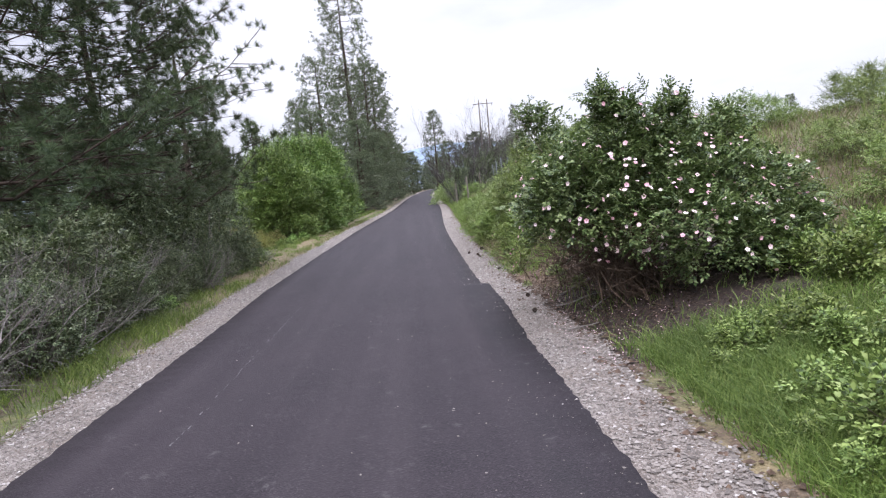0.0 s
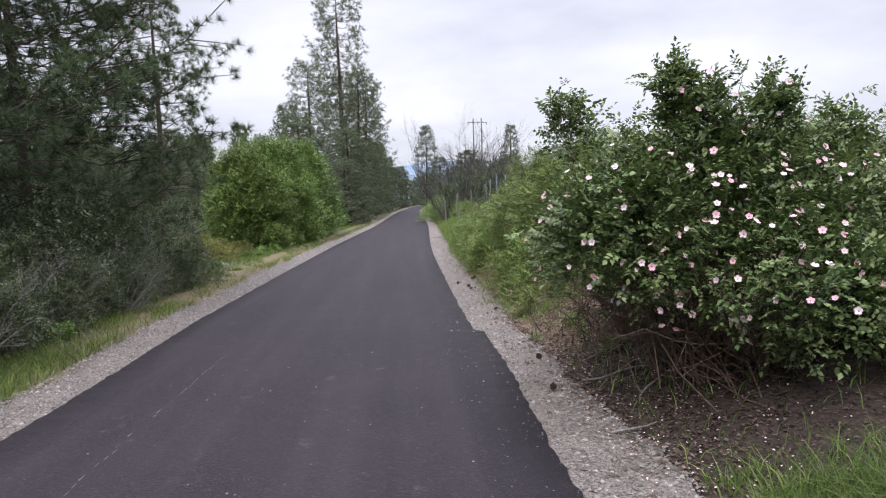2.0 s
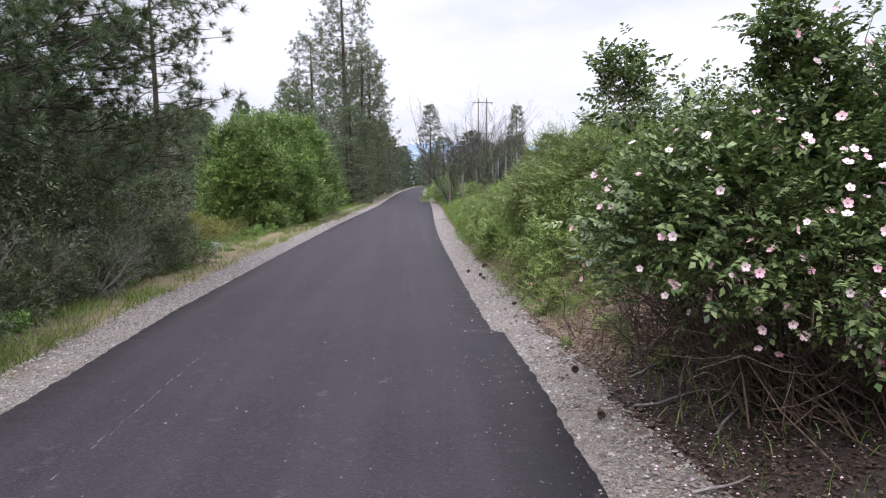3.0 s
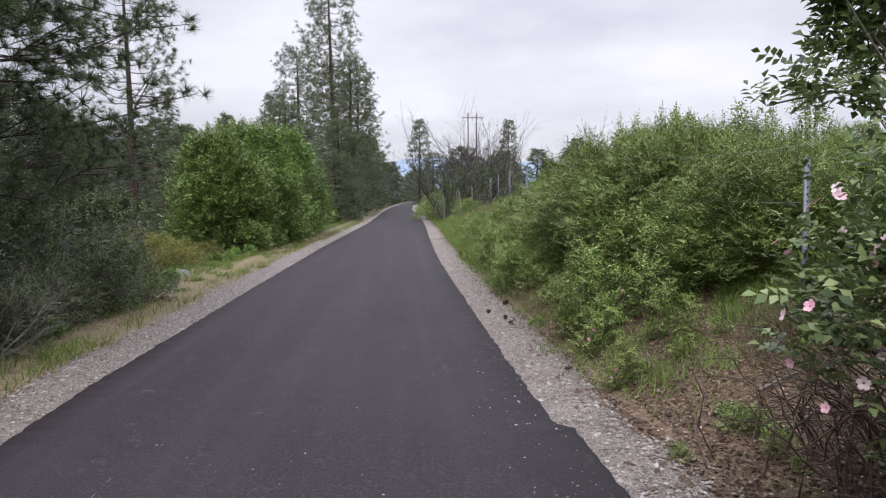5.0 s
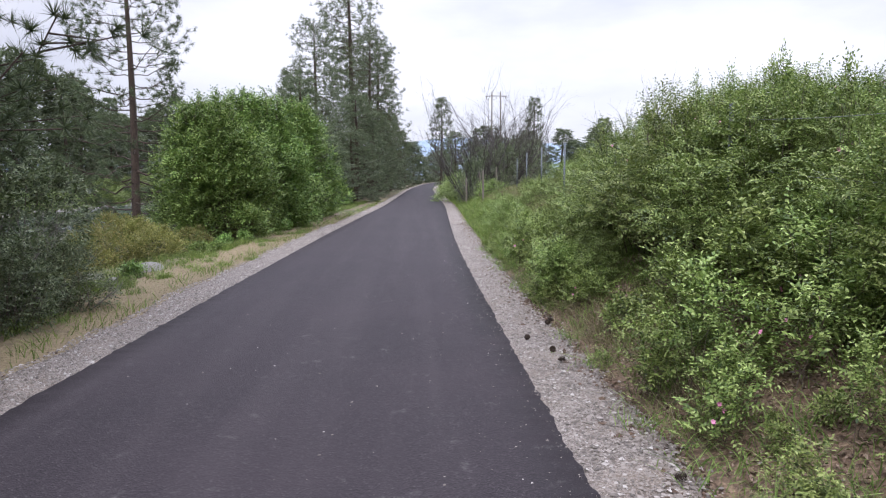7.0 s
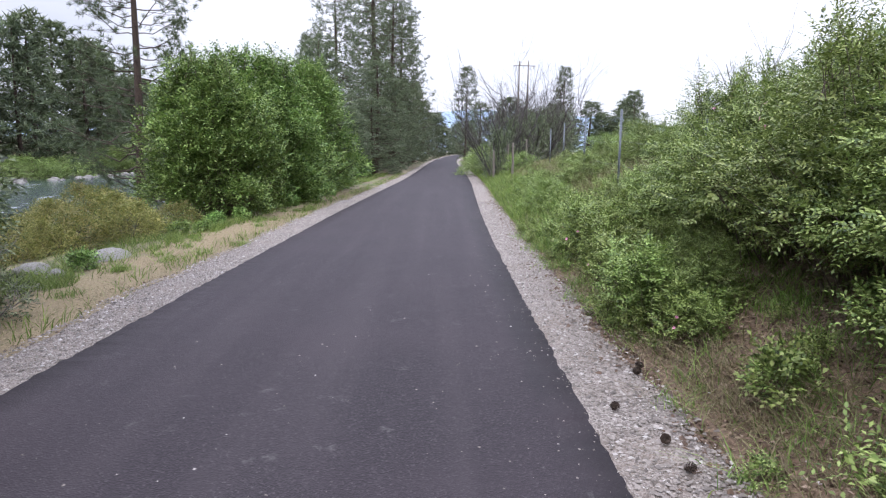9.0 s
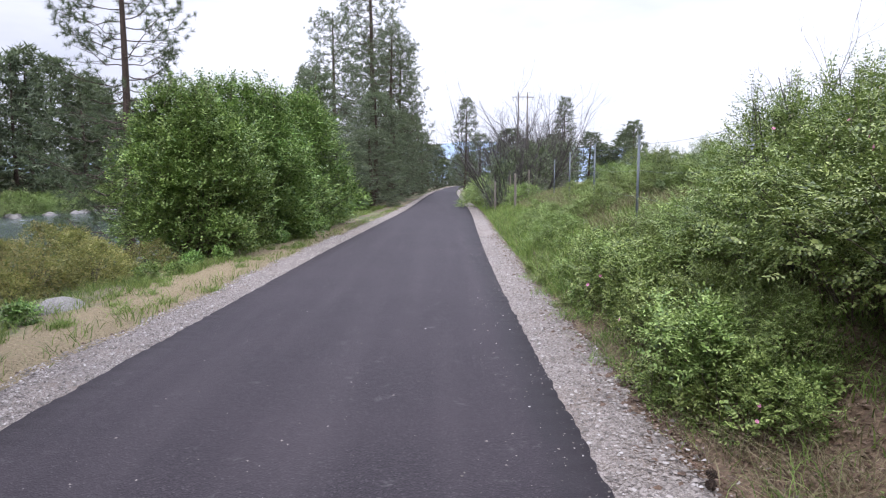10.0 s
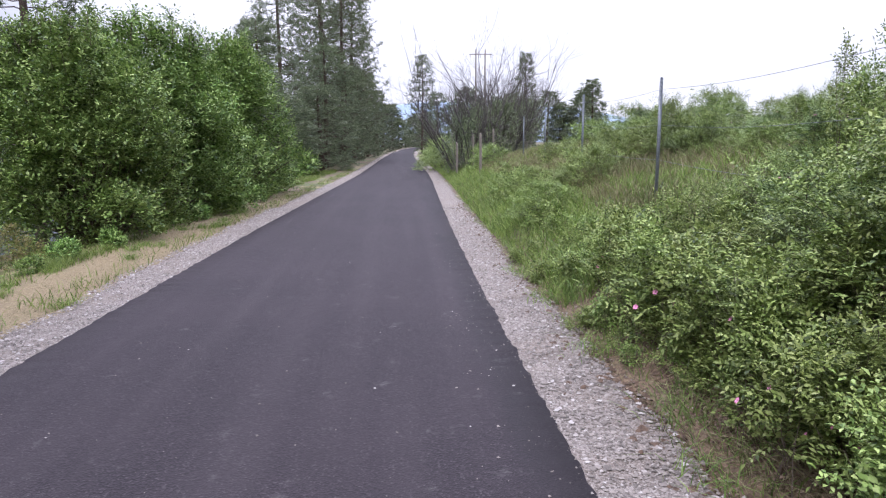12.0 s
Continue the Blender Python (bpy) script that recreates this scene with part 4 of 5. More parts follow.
herb = put(shrub("leafy_herb", 35, [(0, 0, 0.2, 0.3, 0.3, 0.2), (0.1, 0.1, 0.3, 0.2, 0.2, 0.15)], 100, 0.056, M_LEAF_BRAMBLE, "low light green leafy herb in the grass", 5, 0.13, 0.6, 6, 0.004, 3, 0.2, 0.6, inner=0.3, low_cut=-0.95, group="leafy herbs"), 2.3, 3.2)
for k in range(270):
    if k < 105:
        x, y = th.uniform(2.0, 5.2), th.uniform(1.4, 6.6)
        y = 1.4 + (y - 1.4) * (0.76 if x < 3.3 else 1.0)
        size = 0.38 + 0.35 * smoothstep(2.0, 4.0, x) + th.uniform(0, 0.3)
    else:
        y = th.uniform(8.5, 40)
        x = float(trail_right(y)) + 0.95 + abs(th.normal(0, 0.5)) + 1.2 * smoothstep(24, 30, y) * th.random()
        size = th.uniform(0.4, 1.0) * (0.5 if y < 15 else 1.0)
        if k >= 165:
            x, y, size = th.uniform(1.5, 3.2), th.uniform(9.8, 18), th.uniform(0.15, 0.4)
        if k >= 205:
            x, y, size = th.uniform(1.5, 2.4), th.uniform(16.5, 25), th.uniform(0.3, 0.65)
    again(herb, x, y, th.uniform(0, 360), size, 0.02)
for x, y, k in [(4.3, 4.4, 0.75), (5.2, 5.6, 0.8), (5.0, 3.4, 0.6), (6.2, 5.0, 0.9), (5.8, 7.2, 0.8), (6.8, 8.4, 0.9), (7.6, 6.4, 0.8), (2.4, 26.5, 0.6), (3.4, 27.6, 0.7), (4.4, 28.6, 0.7), (2.9, 30, 0.5), (5.4, 31, 0.7), (4.4, 34, 0.6), (6.2, 37, 0.8), (3.6, 43, 0.9), (4.6, 12.2, 0.6), (5.4, 11.0, 0.6), (5.8, 12.8, 0.7), (8.5, 11, 0.7), (9.5, 14, 0.8), (7.5, 14.5, 0.8), (11, 9, 0.7), (12, 17, 0.9), (9, 19, 0.8), (13, 23, 0.9), (8, 24, 0.8), (10, 28, 0.9), (6.5, 10, 0.6), (2.6, 55, 1.4), (3.0, 59, 1.6), (3.4, 65, 1.7)]:
    again(br_a, x, y, x * 60, k, 0.05)
for k in range(40):
    y = 20.5 + 15.0 * k / 40 + th.normal(0, 0.4)
    again((br_a, br_b, br_c)[k % 3], 3.9 + 0.12 * (y - 20) + abs(th.normal(0, 1.9)), y, th.uniform(0, 360), th.uniform(0.4, 0.75), 0.06)
again(fir_b, 16.0, 28.0, 30, 0.16, 0.05, 0.10)
sap = put(shrub("sapling", 33, [(0, 0, 0.6, 0.42, 0.42, 0.5), (0.08, 0, 1.1, 0.32, 0.3, 0.5), (-0.08, 0.05, 1.55, 0.2, 0.22, 0.4)], 230, 0.06, M_LEAF_BRAMBLE, "thin leafy sapling rising from the thicket", 5, 0.13, 0.5, 8, 0.010, 5, 0.3, 0.6, inner=0.3, group="saplings"), 4.4, 14.6, 0, 0.8)
for k in range(34):
    y = 13.4 + 8.2 * k / 34 + th.normal(0, 0.25)
    again(sap, 3.3 + abs(th.normal(0, 1.0)), y, th.uniform(0, 360), th.uniform(0.42, 0.72), 0.1, th.uniform(0.65, 1.05))
snag = put(bare_shrub("dead_sapling", 52, 2.6, 0.9, 5, "leafless grey sapling among the brambles", M_BARE), 2.95, 19.2, 0, 0.85)
again(sap, 3.2, 19.0, 200, 0.7, 0.1)
again(snag, 3.5, 18.6, 80, 0.75)
again(snag, 3.0, 18.2, 200, 0.6)

# dull understorey below the pine
dull = [(0, 0, 0.7, 0.9, 0.9, 0.8), (0.5, 0.2, 1.2, 0.6, 0.6, 0.6), (-0.5, -0.2, 1.0, 0.6, 0.6, 0.7), (0.1, -0.5, 0.5, 0.8, 0.7, 0.55)]
UN = "dull grey-green twiggy shrub in the shade of the pine"
du_a = put(shrub("understorey_shrub", 41, dull, 950, 0.075, M_LEAF_DULL, UN, 5, 0.12, 0.45, 36, 0.008, 14, 0.4, 0.2, inner=0.28, low_cut=-0.95, group="understorey"), -5.0, 9.0)
du_b = put(shrub("understorey_shrub", 43, dull[:3], 900, 0.06, M_LEAF_DULL, UN, 5, 0.12, 0.5, 80, 0.007, 20, 0.5, 0.3, inner=0.35, low_cut=-0.95, stem_mat=M_DEADWOOD, group="understorey"), -5.3, 6.4)
ur = np.random.default_rng(9)
for k in range(54):
    y = 0.5 + 19.0 * k / 54 + ur.normal(0, 0.3)
    again(du_a if k % 3 else du_b, -5.25 - abs(ur.normal(0, 1.7)), y, ur.uniform(0, 360), ur.uniform(0.8, 1.25), 0.12)

for k in range(26):
    y = 6.8 + 11.5 * k / 26 + ur.normal(0, 0.2)
    again(du_a if k % 2 else du_b, -4.5 - 0.25 * abs(ur.normal(0, 1)), y, ur.uniform(0, 360), ur.uniform(0.4, 0.65), 0.06)

dead = put(bare_shrub("dead_shrub", 53, 1.9, 2.4, 9, "grey leafless shrub tangled in the understorey", M_DEADWOOD), -4.9, 6.0)
for x, y, k in [(-4.7, 7.6, 0.9), (-5.3, 5.0, 1.1), (-4.8, 9.4, 0.8), (-5.1, 12.2, 0.9), (-5.6, 14.5, 1.0), (-4.9, 17.5, 0.8), (-4.7, 3.6, 0.9), (-5.0, 8.4, 1.0), (-5.2, 10.6, 0.9), (-4.8, 13.4, 0.8), (-5.4, 16.2, 1.0), (-5.9, 7.2, 1.2), (-6.2, 11.5, 1.2)]:
    again(dead, x, y, x * 200 + y * 70, k, 0.05)

# olive shrubs down the river side
ol = put(shrub("olive_shrub", 42, mound, 900, 0.06, M_LEAF_OLIVE, "low yellow-olive shrub on the slope to the river", 5, 0.13, 0.5, 20, 0.008, 8, 0.25, 0.4, inner=0.2, low_cut=-0.95, group="olive shrubs"), -7.3, 24.6)
for x, y, k in [(-5.8, 23.7, 0.7), (-6.4, 24.5, 0.85), (-5.6, 25.3, 0.6), (-6.8, 23.2, 0.9), (-7.2, 25.4, 1.0), (-8.6, 25.2, 1.1), (-6.9, 25.8, 0.8), (-9.6, 26.6, 1.2), (-8.0, 23.0, 0.9), (-6.7, 22.6, 0.6), (-10.4, 24.6, 1.2), (-11.5, 27.0, 1.3), (-9.4, 21.5, 1.1), (-7.8, 20.2, 0.8), (-12.5, 30, 1.5)]:
    again(ol, x, y, x * 90, k, 0.1)
# leafy shrubs and boulders along the far bank
for k in range(16):
    again(br_a, -51.5 - abs(ur.normal(0, 1.5)), 60 + 6 * k + ur.normal(0, 1.5), ur.uniform(0, 360), ur.uniform(3.0, 5.5), 0.5)

# bare shrubs by the fence
ba = put(bare_shrub("bare_shrub", 51, 7.0, 4.4, 26, "leafless dark grey willow shrub by the fence", M_BARE), 3.4, 49.0)
again(ba, 5.4, 52.0, 130, 0.95)
again(ba, 7.2, 60.5, 250, 1.15)
for x, y, k in [(3.0, 48.0, 1.5), (4.6, 49.5, 1.7), (6.4, 53.0, 1.8), (7.8, 60, 2.0), (5.6, 56.0, 1.7)]:
    again(du_b, x, y, x * 80, k, 0.2)

# fence posts
def steel_post(name, h):
    """A studded T-section steel post."""
    so = Soup()
    w, t = 0.022, 0.004

    def box(x0, x1, y0, y1, z0, z1):
        v = [(x, y, z) for z in (z0, z1) for x, y in ((x0, y0), (x1, y0), (x1, y1), (x0, y1))]
        so.add(v, [[0, 3, 2, 1], [4, 5, 6, 7], [0, 1, 5, 4], [1, 2, 6, 5], [2, 3, 7, 6], [3, 0, 4, 7]])

    box(-w, w, -t, t, -0.3, h)
    box(-t, t, t, 2 * w, -0.3, h - 0.002)
    for k in range(int(h / 0.055)):
        box(-0.006, 0.006, -t - 0.008, -t, 0.05 + k * 0.055, 0.068 + k * 0.055)
    return tagged(new(name, so.mesh(name, M_STEEL)), "galvanised steel fence post on the bank", "fence post", "fence posts")


def wood_post(h, r=0.05):
    so = Soup()
    z = np.array([-0.3, 0, h * 0.4, h * 0.8, h - 0.02, h])
    path = np.stack([0.01 * np.sin(z * 3), 0.01 * np.cos(z * 2), z], -1)
    tube(so, path, r * np.array([1.1, 1.08, 1.0, 0.95, 0.92, 0.75]), 9)
    return tagged(new("wooden_post", so.mesh("wooden_post", M_POST, True)), "weathered round wooden fence post in the grass", "fence post", "wooden posts")


POSTS = [(2.96, 11.1), (3.02, 15.3), (3.15, 19.6), (3.35, 24.3), (3.75, 29.4), (4.2, 35.0), (4.7, 41.0)]
sp = put(steel_post("steel_post", 1.6), *POSTS[0], 0, 1.0, 0.25)
for x, y in POSTS[1:]:
    again(sp, x, y)
wp = put(wood_post(1.5), 2.6, 46.0)
for x, y in [(3.4, 46.5), (4.4, 47.0), (3.0, 40.5)]:
    again(wp, x, y)
for a, b in zip(POSTS[:-1], POSTS[1:]):
    for h in (0.55, 1.0, 1.45):
        so = Soup()
        u = np.linspace(0, 1, 12)[:, None]
        p0, p1 = (np.array([x, y - 0.012, float(land(x, y)) + h]) for x, y in (a, b))
        tube(so, p0 + (p1 - p0) * u - np.array([0, 0, 0.06]) * np.sin(u * np.pi), np.full(12, 0.0022), 4)
        tagged(new("fence_wire", so.mesh("fence_wire", M_STEEL)), "thin grey fence wire strung between posts", "wire", "fence wires")

# boulders


def boulder(seed, label):
    """A worn, lumpy boulder."""
    bm = bmesh.new()
    bmesh.ops.create_icosphere(bm, subdivisions=3, radius=1.0)
    off = Vector((seed * 3.1, seed * 1.7, 0))
    for v in bm.verts:
        k = 1 + 0.35 * noise.noise(v.co * 1.1 + off) + 0.10 * noise.noise(v.co * 3.5 + off)
        v.co = Vector((v.co.x * k, v.co.y * k * 0.75, v.co.z * k * 0.5))
    for f in bm.faces:
        f.smooth = True
    me = bpy.data.meshes.new("boulder")
    bm.to_mesh(me)
    bm.free()
    me.materials.append(M_ROCK)
    return tagged(new("boulder", me), label, "boulder", "boulders")


bo = put(boulder(2, "pale worn boulder half sunk in the verge"), -5.1, 21.3, 75, 0.45, 0.1)
again(bo, 2.72, 10.98, 40, 0.12, 0.0)
for x, y, k in [(-5.2, 20.1, 0.2), (-4.9, 19.2, 0.13), (-5.8, 20.5, 0.3)]:
    again(bo, x, y, x * 50, k, 0.01)
# twigs fallen by the rose
for k, (x, y, a, ln) in enumerate([(2.0, 9.9, 20, 0.9), (2.2, 9.4, 35, 0.7), (1.75, 8.9, 10, 0.8), (1.6, 8.3, -15, 0.6), (1.9, 7.6, 40, 0.7), (2.3, 10.5, -10, 1.0), (1.45, 6.9, 25, 0.4)]):
    so = Soup()
    u = np.linspace(0, 1, 7)
    tx, ty = x + np.cos(radians(a)) * ln * u + 0.03 * np.sin(u * 7 + k), y + np.sin(radians(a)) * ln * u + 0.03 * np.cos(u * 5 + k)
    tube(so, np.stack([tx, ty, np.maximum(land(tx, ty), -0.02) + 0.02 + 0.05 * u * (1 - u)], -1), np.linspace(0.011, 0.004, 7), 6)
    tagged(new("fallen_twig", so.mesh("fallen_twig", M_DEADWOOD, True)), "grey fallen twig on the leaf litter", "twig", "fallen twigs")

fb = put(boulder(5, "grey boulder on the far river bank"), -49, 74, 0, 1.2, 0.2)
br = np.random.default_rng(12)
for k in range(40):
    c = again(fb, -48.6 + br.normal(0, 0.9), 55 + 2.2 * k + br.normal(0, 0.8), br.uniform(0, 360), br.uniform(0.3, 0.9), 0.1)
    c.location.z = max(c.location.z, -2.75)

# twin-pole power line and hazy hills
so = Soup()
for dx in (-0.9, 0.9):
    tube(so, [(dx, 0, -0.5), (dx, 0, 9), (dx, 0, 18.2)], [0.17, 0.15, 0.12], 10)
tube(so, [(-2.2, 0, 17.3), (0, 0, 17.35), (2.2, 0, 17.3)], [0.09, 0.09, 0.09], 6)
for dx in (-2.0, 0.0, 2.0):
    tube(so, [(dx, 0, 16.7), (dx, 0, 17.25)], [0.07, 0.05], 6)
put(tagged(new("power_pole", so.mesh("power_pole", M_POST, True)), "twin wooden power pole with crossbar beyond the shrubs", "power pole"), 14.5, 135, 0, 0.9)


def hill_ridge(x, y):
    return -5 + 95 * np.exp(-((y - 1500) / 260) ** 2) * (0.55 + 0.25 * np.sin(x * 0.004 + 1) + 0.2 * np.sin(x * 0.0011 + 2) + 0.05 * np.sin(x * 0.021))


tagged(grid_mesh("backdrop", np.linspace(-1600, 1600, 120), np.linspace(1000, 2000, 24), hill_ridge, M_FAR_HILL), "hazy blue wooded hills on the horizon", "hills", kind="structure")

# gravel stones, cones, litter, grass
gr = np.random.default_rng(3)


def stones(name, x, y, z, size, mat, label, category, flat=0.6):
    """Many small angular stones in one mesh."""
    n = len(x)
    base = np.array([(1, 0, 0), (-1, 0, 0), (0, 1, 0), (0, -1, 0), (0, 0, 1), (0, 0, -0.6)], float)
    v = base[None] * (1 + gr.normal(0, 0.25, (n, 6, 1)))
    v += gr.normal(0, 0.15, (n, 6, 3))
    a = gr.uniform(0, 6.28, n)
    c, s = np.cos(a)[:, None], np.sin(a)[:, None]
    v = np.stack([v[..., 0] * c - v[..., 1] * s, v[..., 0] * s + v[..., 1] * c, v[..., 2] * flat], -1) * size[:, None, None]
    v += np.stack([x, y, z], -1)[:, None]
    f = np.array([[0, 2, 4], [2, 1, 4], [1, 3, 4], [3, 0, 4]])
    so = Soup()
    so.add(v.reshape(-1, 3), None, (f[None] + np.arange(n)[:, None, None] * 6).reshape(-1, 3))
    return tagged(new(name, so.mesh(name, mat)), label, category, kind="stuff")


n = 40000
y = -1 + 34 * gr.random(n) ** 1.1
w = gr.random(n)
x = trail_right(y) + 0.03 + (gravel_out_right(y) - trail_right(y)) * w + np.where(gr.random(n) < 0.16, np.abs(gr.normal(0, 0.28, n)), 0)
stones("gravel", x, y, np.maximum(trail_z(y) - 0.013, land(x, y) + 0.004), 0.005 + 0.016 * gr.random(n) ** 3, M_PEBBLE, "loose pale gravel on the shoulder", "gravel")
x = trail_left(y) - 0.03 - (trail_left(y) - gravel_out_left(y) + 0.08) * w
stones("gravel", x, y, trail_z(y) - 0.013, 0.005 + 0.016 * gr.random(n) ** 3, M_PEBBLE, "loose pale gravel on the shoulder", "gravel")
n = 4200
y = gr.uniform(-1, 34, n)
x = gravel_out_right(y) + gr.normal(0.0, 0.15, n)
stones("soil_clods", x, y, np.maximum(land(x, y), -0.02) + 0.004, 0.006 + 0.034 * gr.random(n) ** 4, M_CLOD, "reddish-brown soil clods along the gravel edge", "soil")
n = 700
y = gr.uniform(-1, 34, n)
x = gravel_out_left(y) + gr.normal(-0.04, 0.09, n)
stones("soil_clods", x, y, np.maximum(land(x, y), -0.02) + 0.004, 0.008 + 0.02 * gr.random(n) ** 3, M_CLOD, "brown soil clods along the gravel edge", "soil")
n = 2600
y = gr.uniform(-1, 30, n)
x = np.where(gr.random(n) < 0.6, trail_right(y) - 0.55 * gr.random(n) ** 2.5, gr.uniform(-2.5, 0.9, n))
stones("grit", x, y, np.full(n, 0.002), 0.003 + 0.008 * gr.random(n) ** 3, M_PEBBLE, "stray pale grit on the asphalt", "gravel")


def pine_cone():
    """An open pine cone of overlapping scales."""
    so = Soup()
    for k in range(46):
        f = k / 46
        a = k * 2.39996
        r = 0.042 * math.sin(math.pi * (0.12 + 0.8 * f)) + 0.004
        o = np.array([math.cos(a) * r * 0.35, math.sin(a) * r * 0.35, 0.09 * f])
        t = np.array([math.cos(a) * r, math.sin(a) * r, 0.09 * f + 0.012])
        s = np.array([-math.sin(a), math.cos(a), 0]) * 0.011
        so.add([o - s * 0.5, o + s * 0.5, t + s, t - s, t + np.array([0, 0, -0.008])], [[0, 1, 2, 3]], [[3, 2, 4], [0, 4, 1]])
    tube(so, [(0, 0, 0), (0, 0, 0.05), (0, 0, 0.088)], [0.012, 0.014, 0.004], 7)
    return tagged(new("pine_cone", so.mesh("pine_cone", M_CONE)), "dark fallen pine cone on the gravel", "pine cone", "pine cones")


cone = pine_cone()
CONES = [(1.21, 14.93), (1.33, 12.19), (1.03, 15.35), (1.47, 16.19), (1.32, 8.03), (1.38, 9.15), (1.19, 14.55), (1.38, 16.05)]
for k, (x, y) in enumerate(CONES):
    c = cone if k == 0 else copy_thing(cone, Matrix())
    c.matrix_basis = Matrix.LocRotScale((x, y, 0.02), Euler((radians(78), 0, k * 1.3)), (0.66, 0.66, 0.66))

# worn painted survey mark on the asphalt
mk = Soup()
for k in range(52):
    f = k / 52
    x0, y0 = -1.90 - 0.04 * f + gr.normal(0, 0.008), 4.6 + 5.6 * f
    if gr.random() < 0.75:
        w = gr.uniform(0.0015, 0.006)
        mk.add([(x0 - w, y0, 0.004), (x0 + w, y0, 0.004), (x0 + w * 0.8, y0 + gr.uniform(0.05, 0.11), 0.004), (x0 - w * 0.8, y0 + 0.06, 0.004)], [[0, 1, 2, 3]])
part("paint_mark", mk, M_CHALK, road)

def litter(n, y, mat, label):
    """Dead leaves lying on the soil."""
    x = trail_right(y) + 0.55 + np.abs(gr.normal(0, 0.95, n))
    so = Soup()
    leaf_blades(so, np.stack([x, y, land(x, y) + 0.012], -1), np.stack([gr.normal(0, 1, n), gr.normal(0, 1, n), gr.normal(0, 0.2, n)], -1), np.array([0, 0, 1.0]) + gr.normal(0, 0.3, (n, 3)), gr.uniform(0.02, 0.05, n), gr.uniform(0.01, 0.025, n))
    tagged(new("leaf_litter", so.mesh("leaf_litter", mat)), label, "leaf litter", kind="stuff")


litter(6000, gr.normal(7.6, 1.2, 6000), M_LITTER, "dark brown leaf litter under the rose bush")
litter(22000, gr.uniform(8.9, 20, 22000), M_LITTER_PALE, "dry reddish-brown leaf litter on bare soil")


def bare_zone(x, y):
    return ((y > 6.1) & (y < 10.5) & (x < 4.2)) | ((y > 9) & (y < 27) & (x < 3.0 + 0.3 * np.sin(y * 2)) & (x > 1.0)) | ((y > 13.2) & (y < 19.5) & (x < 5.0))


n = 130000
y = -2 + 34 * gr.random(n) ** 1.15
x = trail_right(y) + 0.72 + np.abs(gr.normal(0, 2.0, n))
k = (gr.random(n) < np.where(wobble(x, y, 0.9, 2.0) > -0.2, 1.0, 0.35)) & (~bare_zone(x, y) | (gr.random(n) < np.where(y < 15, 0.05, 0.09)))
grass_stuff("grass", gr, x[k], y[k], 0.17, M_GRASS, "green grass on the bank beside the trail", 0.35, 0.007)
n = 60000
y = gr.uniform(22, 75, n)
x = trail_right(y) + 0.7 + np.abs(gr.normal(0, 2.2, n))
k = gr.random(n) < np.where(x < trail_right(y) + 2.0, 0.9, 0.45)
grass_stuff("grass", gr, x[k], y[k], 0.26, M_GRASS, "fresh green grass on the hillside verge", 0.35, 0.014)
k = ~k & (gr.random(n) < 0.8)
grass_stuff("dry_grass", gr, x[k], y[k], 0.26, M_STRAW, "tan seed stalks mixed into the hillside grass", 0.3, 0.010)
n = 50000
y = gr.uniform(4, 70, n)
x = trail_right(y) + 3.2 + np.abs(gr.normal(0, 4.0, n))
grass_stuff("grass", gr, x[::2] + 0.4, y[::2], 0.26, M_GRASS, "green grass mixed through the hillside", 0.35, 0.012)
grass_stuff("dry_grass", gr, x, y, 0.24, M_STRAW, "tan dry grass on the hillside", 0.35, 0.012)
n = 16000
y = gr.uniform(24, 44, n)
x = trail_right(y) + 1.9 + np.abs(gr.normal(0, 1.3, n))
k = wobble(x * 1.2, y * 0.5, 1.0, 6.0) > -0.15
grass_stuff("dry_grass", gr, x[k], y[k], 0.30, M_STRAW, "pinkish tan seed heads over the hillside grass", 0.3, 0.011)
n = 4500
cx, cy = gr.uniform(1.4, 2.2, 220), gr.uniform(12.5, 19.5, 220)
k = gr.integers(0, 220, n)
x, y = cx[k] + gr.normal(0, 0.14, n), cy[k] + gr.normal(0, 0.16, n)
k = x > trail_right(y) + 0.75
grass_stuff("dry_grass", gr, x[k], y[k], 0.17, M_STRAW, "loose dry stalks and tan grass on the bare soil", 0.75, 0.005)
n = 3500
y = gr.uniform(14, 24, n)
x = trail_right(y) + 0.62 + np.abs(gr.normal(0, 0.7, n))
grass_stuff("dry_grass", gr, x, y, 0.12, M_STRAW, "thin tan grass on the bare soil", 0.6, 0.005)
n = 26000
y = -2 + 42 * gr.random(n)
x = trail_left(y) - 0.58 - np.abs(gr.normal(0, 0.55, n))
k = gr.random(n) < 0.15 + 0.85 * smoothstep(12, 19, y)
grass_stuff("dry_grass", gr, x[k], y[k], 0.03, M_STRAW, "short dry tan grass along the verge", 0.8, 0.006)
n = 70000
y = -2 + 60 * gr.random(n) ** 1.3
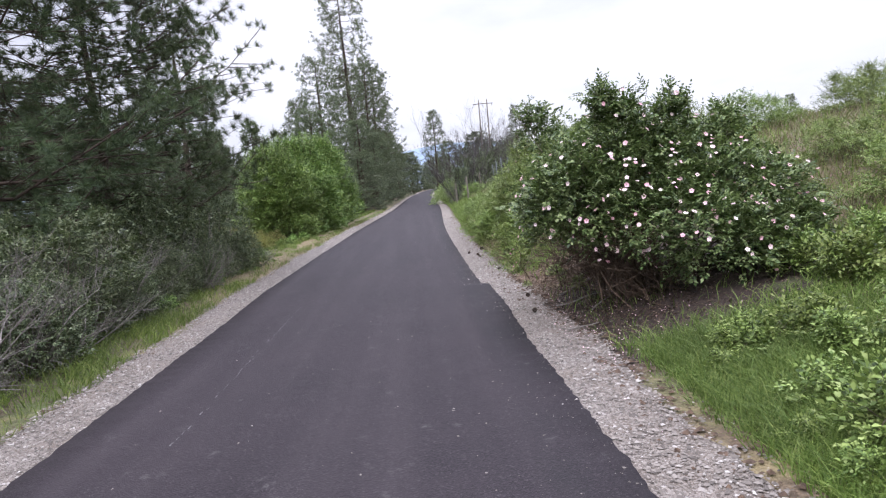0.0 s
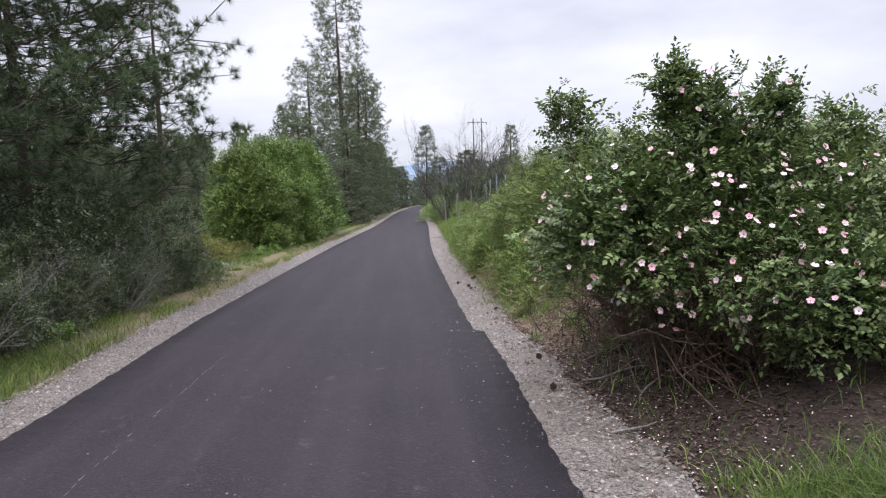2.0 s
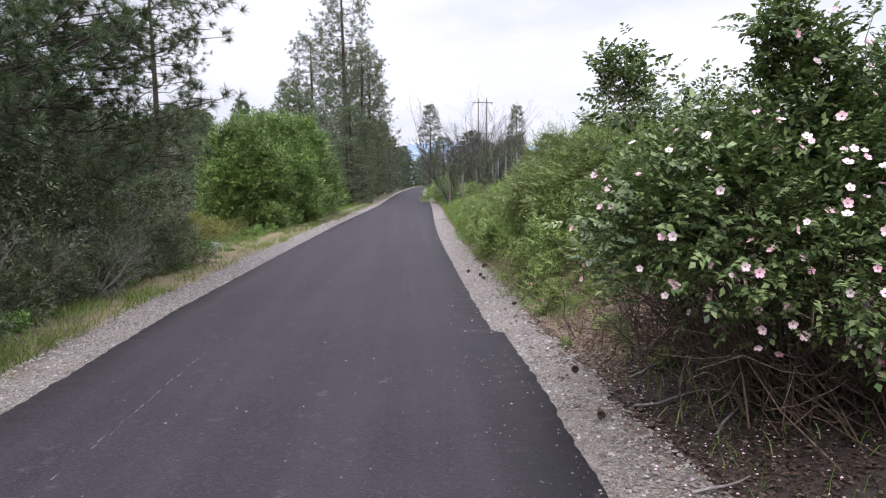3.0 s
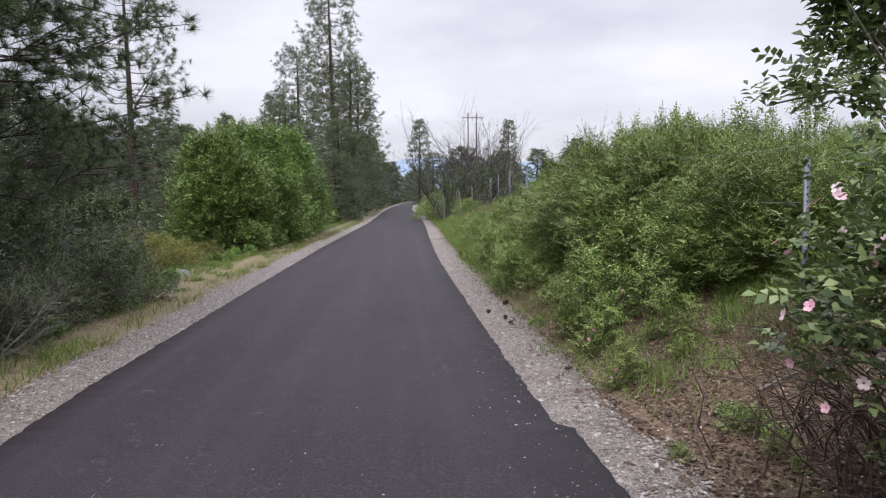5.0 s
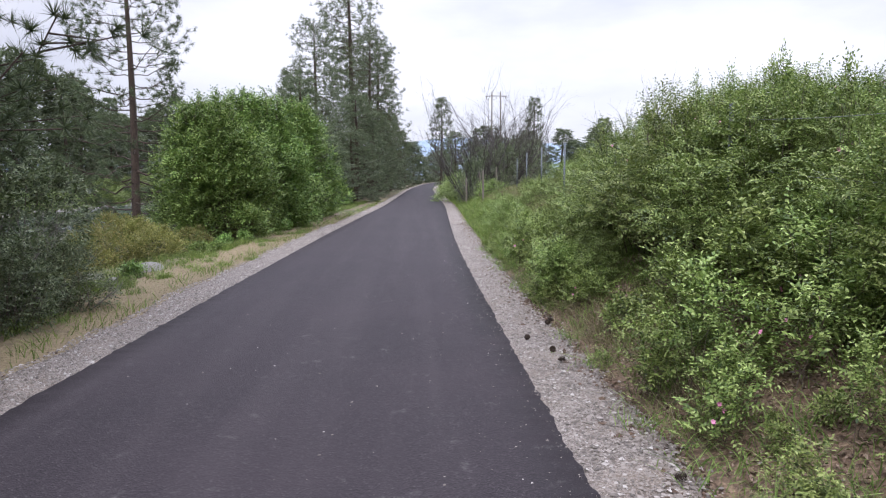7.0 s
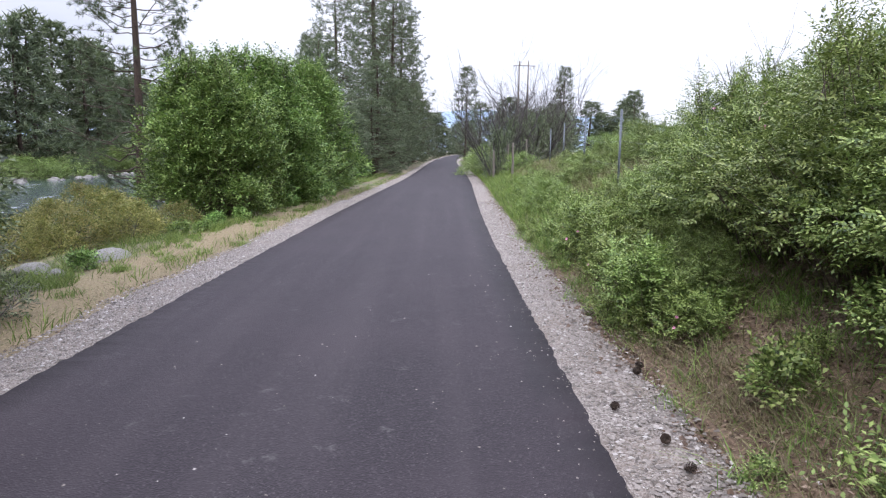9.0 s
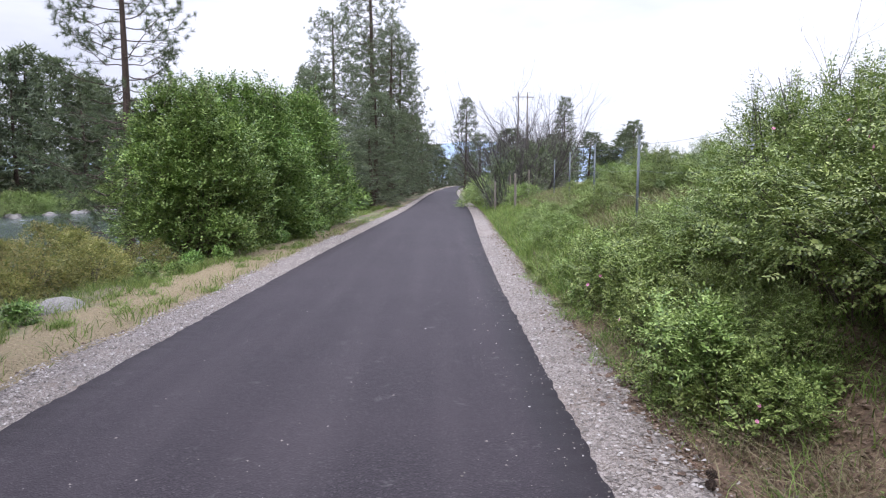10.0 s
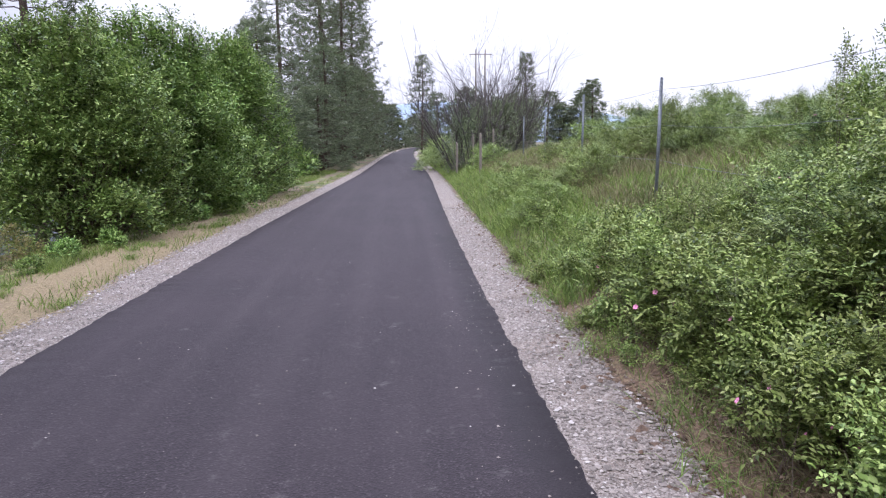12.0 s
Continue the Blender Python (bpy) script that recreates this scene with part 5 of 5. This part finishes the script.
off = np.where(gr.random(n) < 0.25, 0.6 + 0.5 * gr.random(n), 1.0 + 0.55 * smoothstep(10, 20, y) + np.abs(gr.normal(0, 0.8, n)))
x = trail_left(y) - off
k = gr.random(n) < np.where(wobble(x * 2, y, 1.1, 5.0) > 0.0, 1.0, 0.25) * np.where((y > 14) & (off < 1.7), 0.25, 1.0)
grass_stuff("grass", gr, x[k], y[k], 0.17, M_GRASS, "green grass along the shaded verge", 0.4, 0.008)
n = 22000
y = gr.uniform(2.0, 5.8, n)
x = 1.85 + np.abs(gr.normal(0, 1.2, n))
grass_stuff("grass", gr, x, y, 0.15, M_GRASS, "bright green grass before the rose bush", 0.45, 0.007)
n = 12000
cx, cy = gr.uniform(1.45, 2.9, 150), 11.0 + 13.5 * gr.random(150) ** 0.8
k = gr.integers(0, 150, n)
x, y = cx[k] + gr.normal(0, 0.10, n), cy[k] + gr.normal(0, 0.13, n)
grass_stuff("grass", gr, x, y, 0.14, M_GRASS, "green grass tufts on the bare soil", 0.55, 0.006)
n = 420
y = gr.normal(7.0, 1.1, n)
x = 1.35 + np.abs(gr.normal(0, 0.9, n))
so = Soup()
leaf_blades(so, np.stack([x, y, np.maximum(land(x, y), -0.015) + 0.014], -1), np.stack([gr.normal(0, 1, n), gr.normal(0, 1, n), gr.normal(0, 0.1, n)], -1), np.array([0, 0, 1.0]) + gr.normal(0, 0.2, (n, 3)), gr.uniform(0.012, 0.022, n), gr.uniform(0.012, 0.02, n))
tagged(new("fallen_petals", so.mesh("fallen_petals", M_PETAL)), "pale fallen rose petals on the leaf litter", "petals", kind="stuff")
cx, cy = gr.uniform(-4.8, -3.4, 34), gr.uniform(14, 34, 34)
n = 4000
k = gr.integers(0, 34, n)
x, y = cx[k] + gr.normal(0, 0.07, n), cy[k] + gr.normal(0, 0.10, n)
grass_stuff("grass", gr, x, y, 0.12, M_GRASS, "small green grass tufts on the tan verge", 0.5, 0.006)
n = 1600
x, y = gr.normal(2.9, 0.2, n), gr.normal(10.9, 0.3, n)
grass_stuff("dry_grass", gr, x, y, 0.24, M_STRAW, "tan dry grass round the foot of the fence post", 0.45, 0.006)
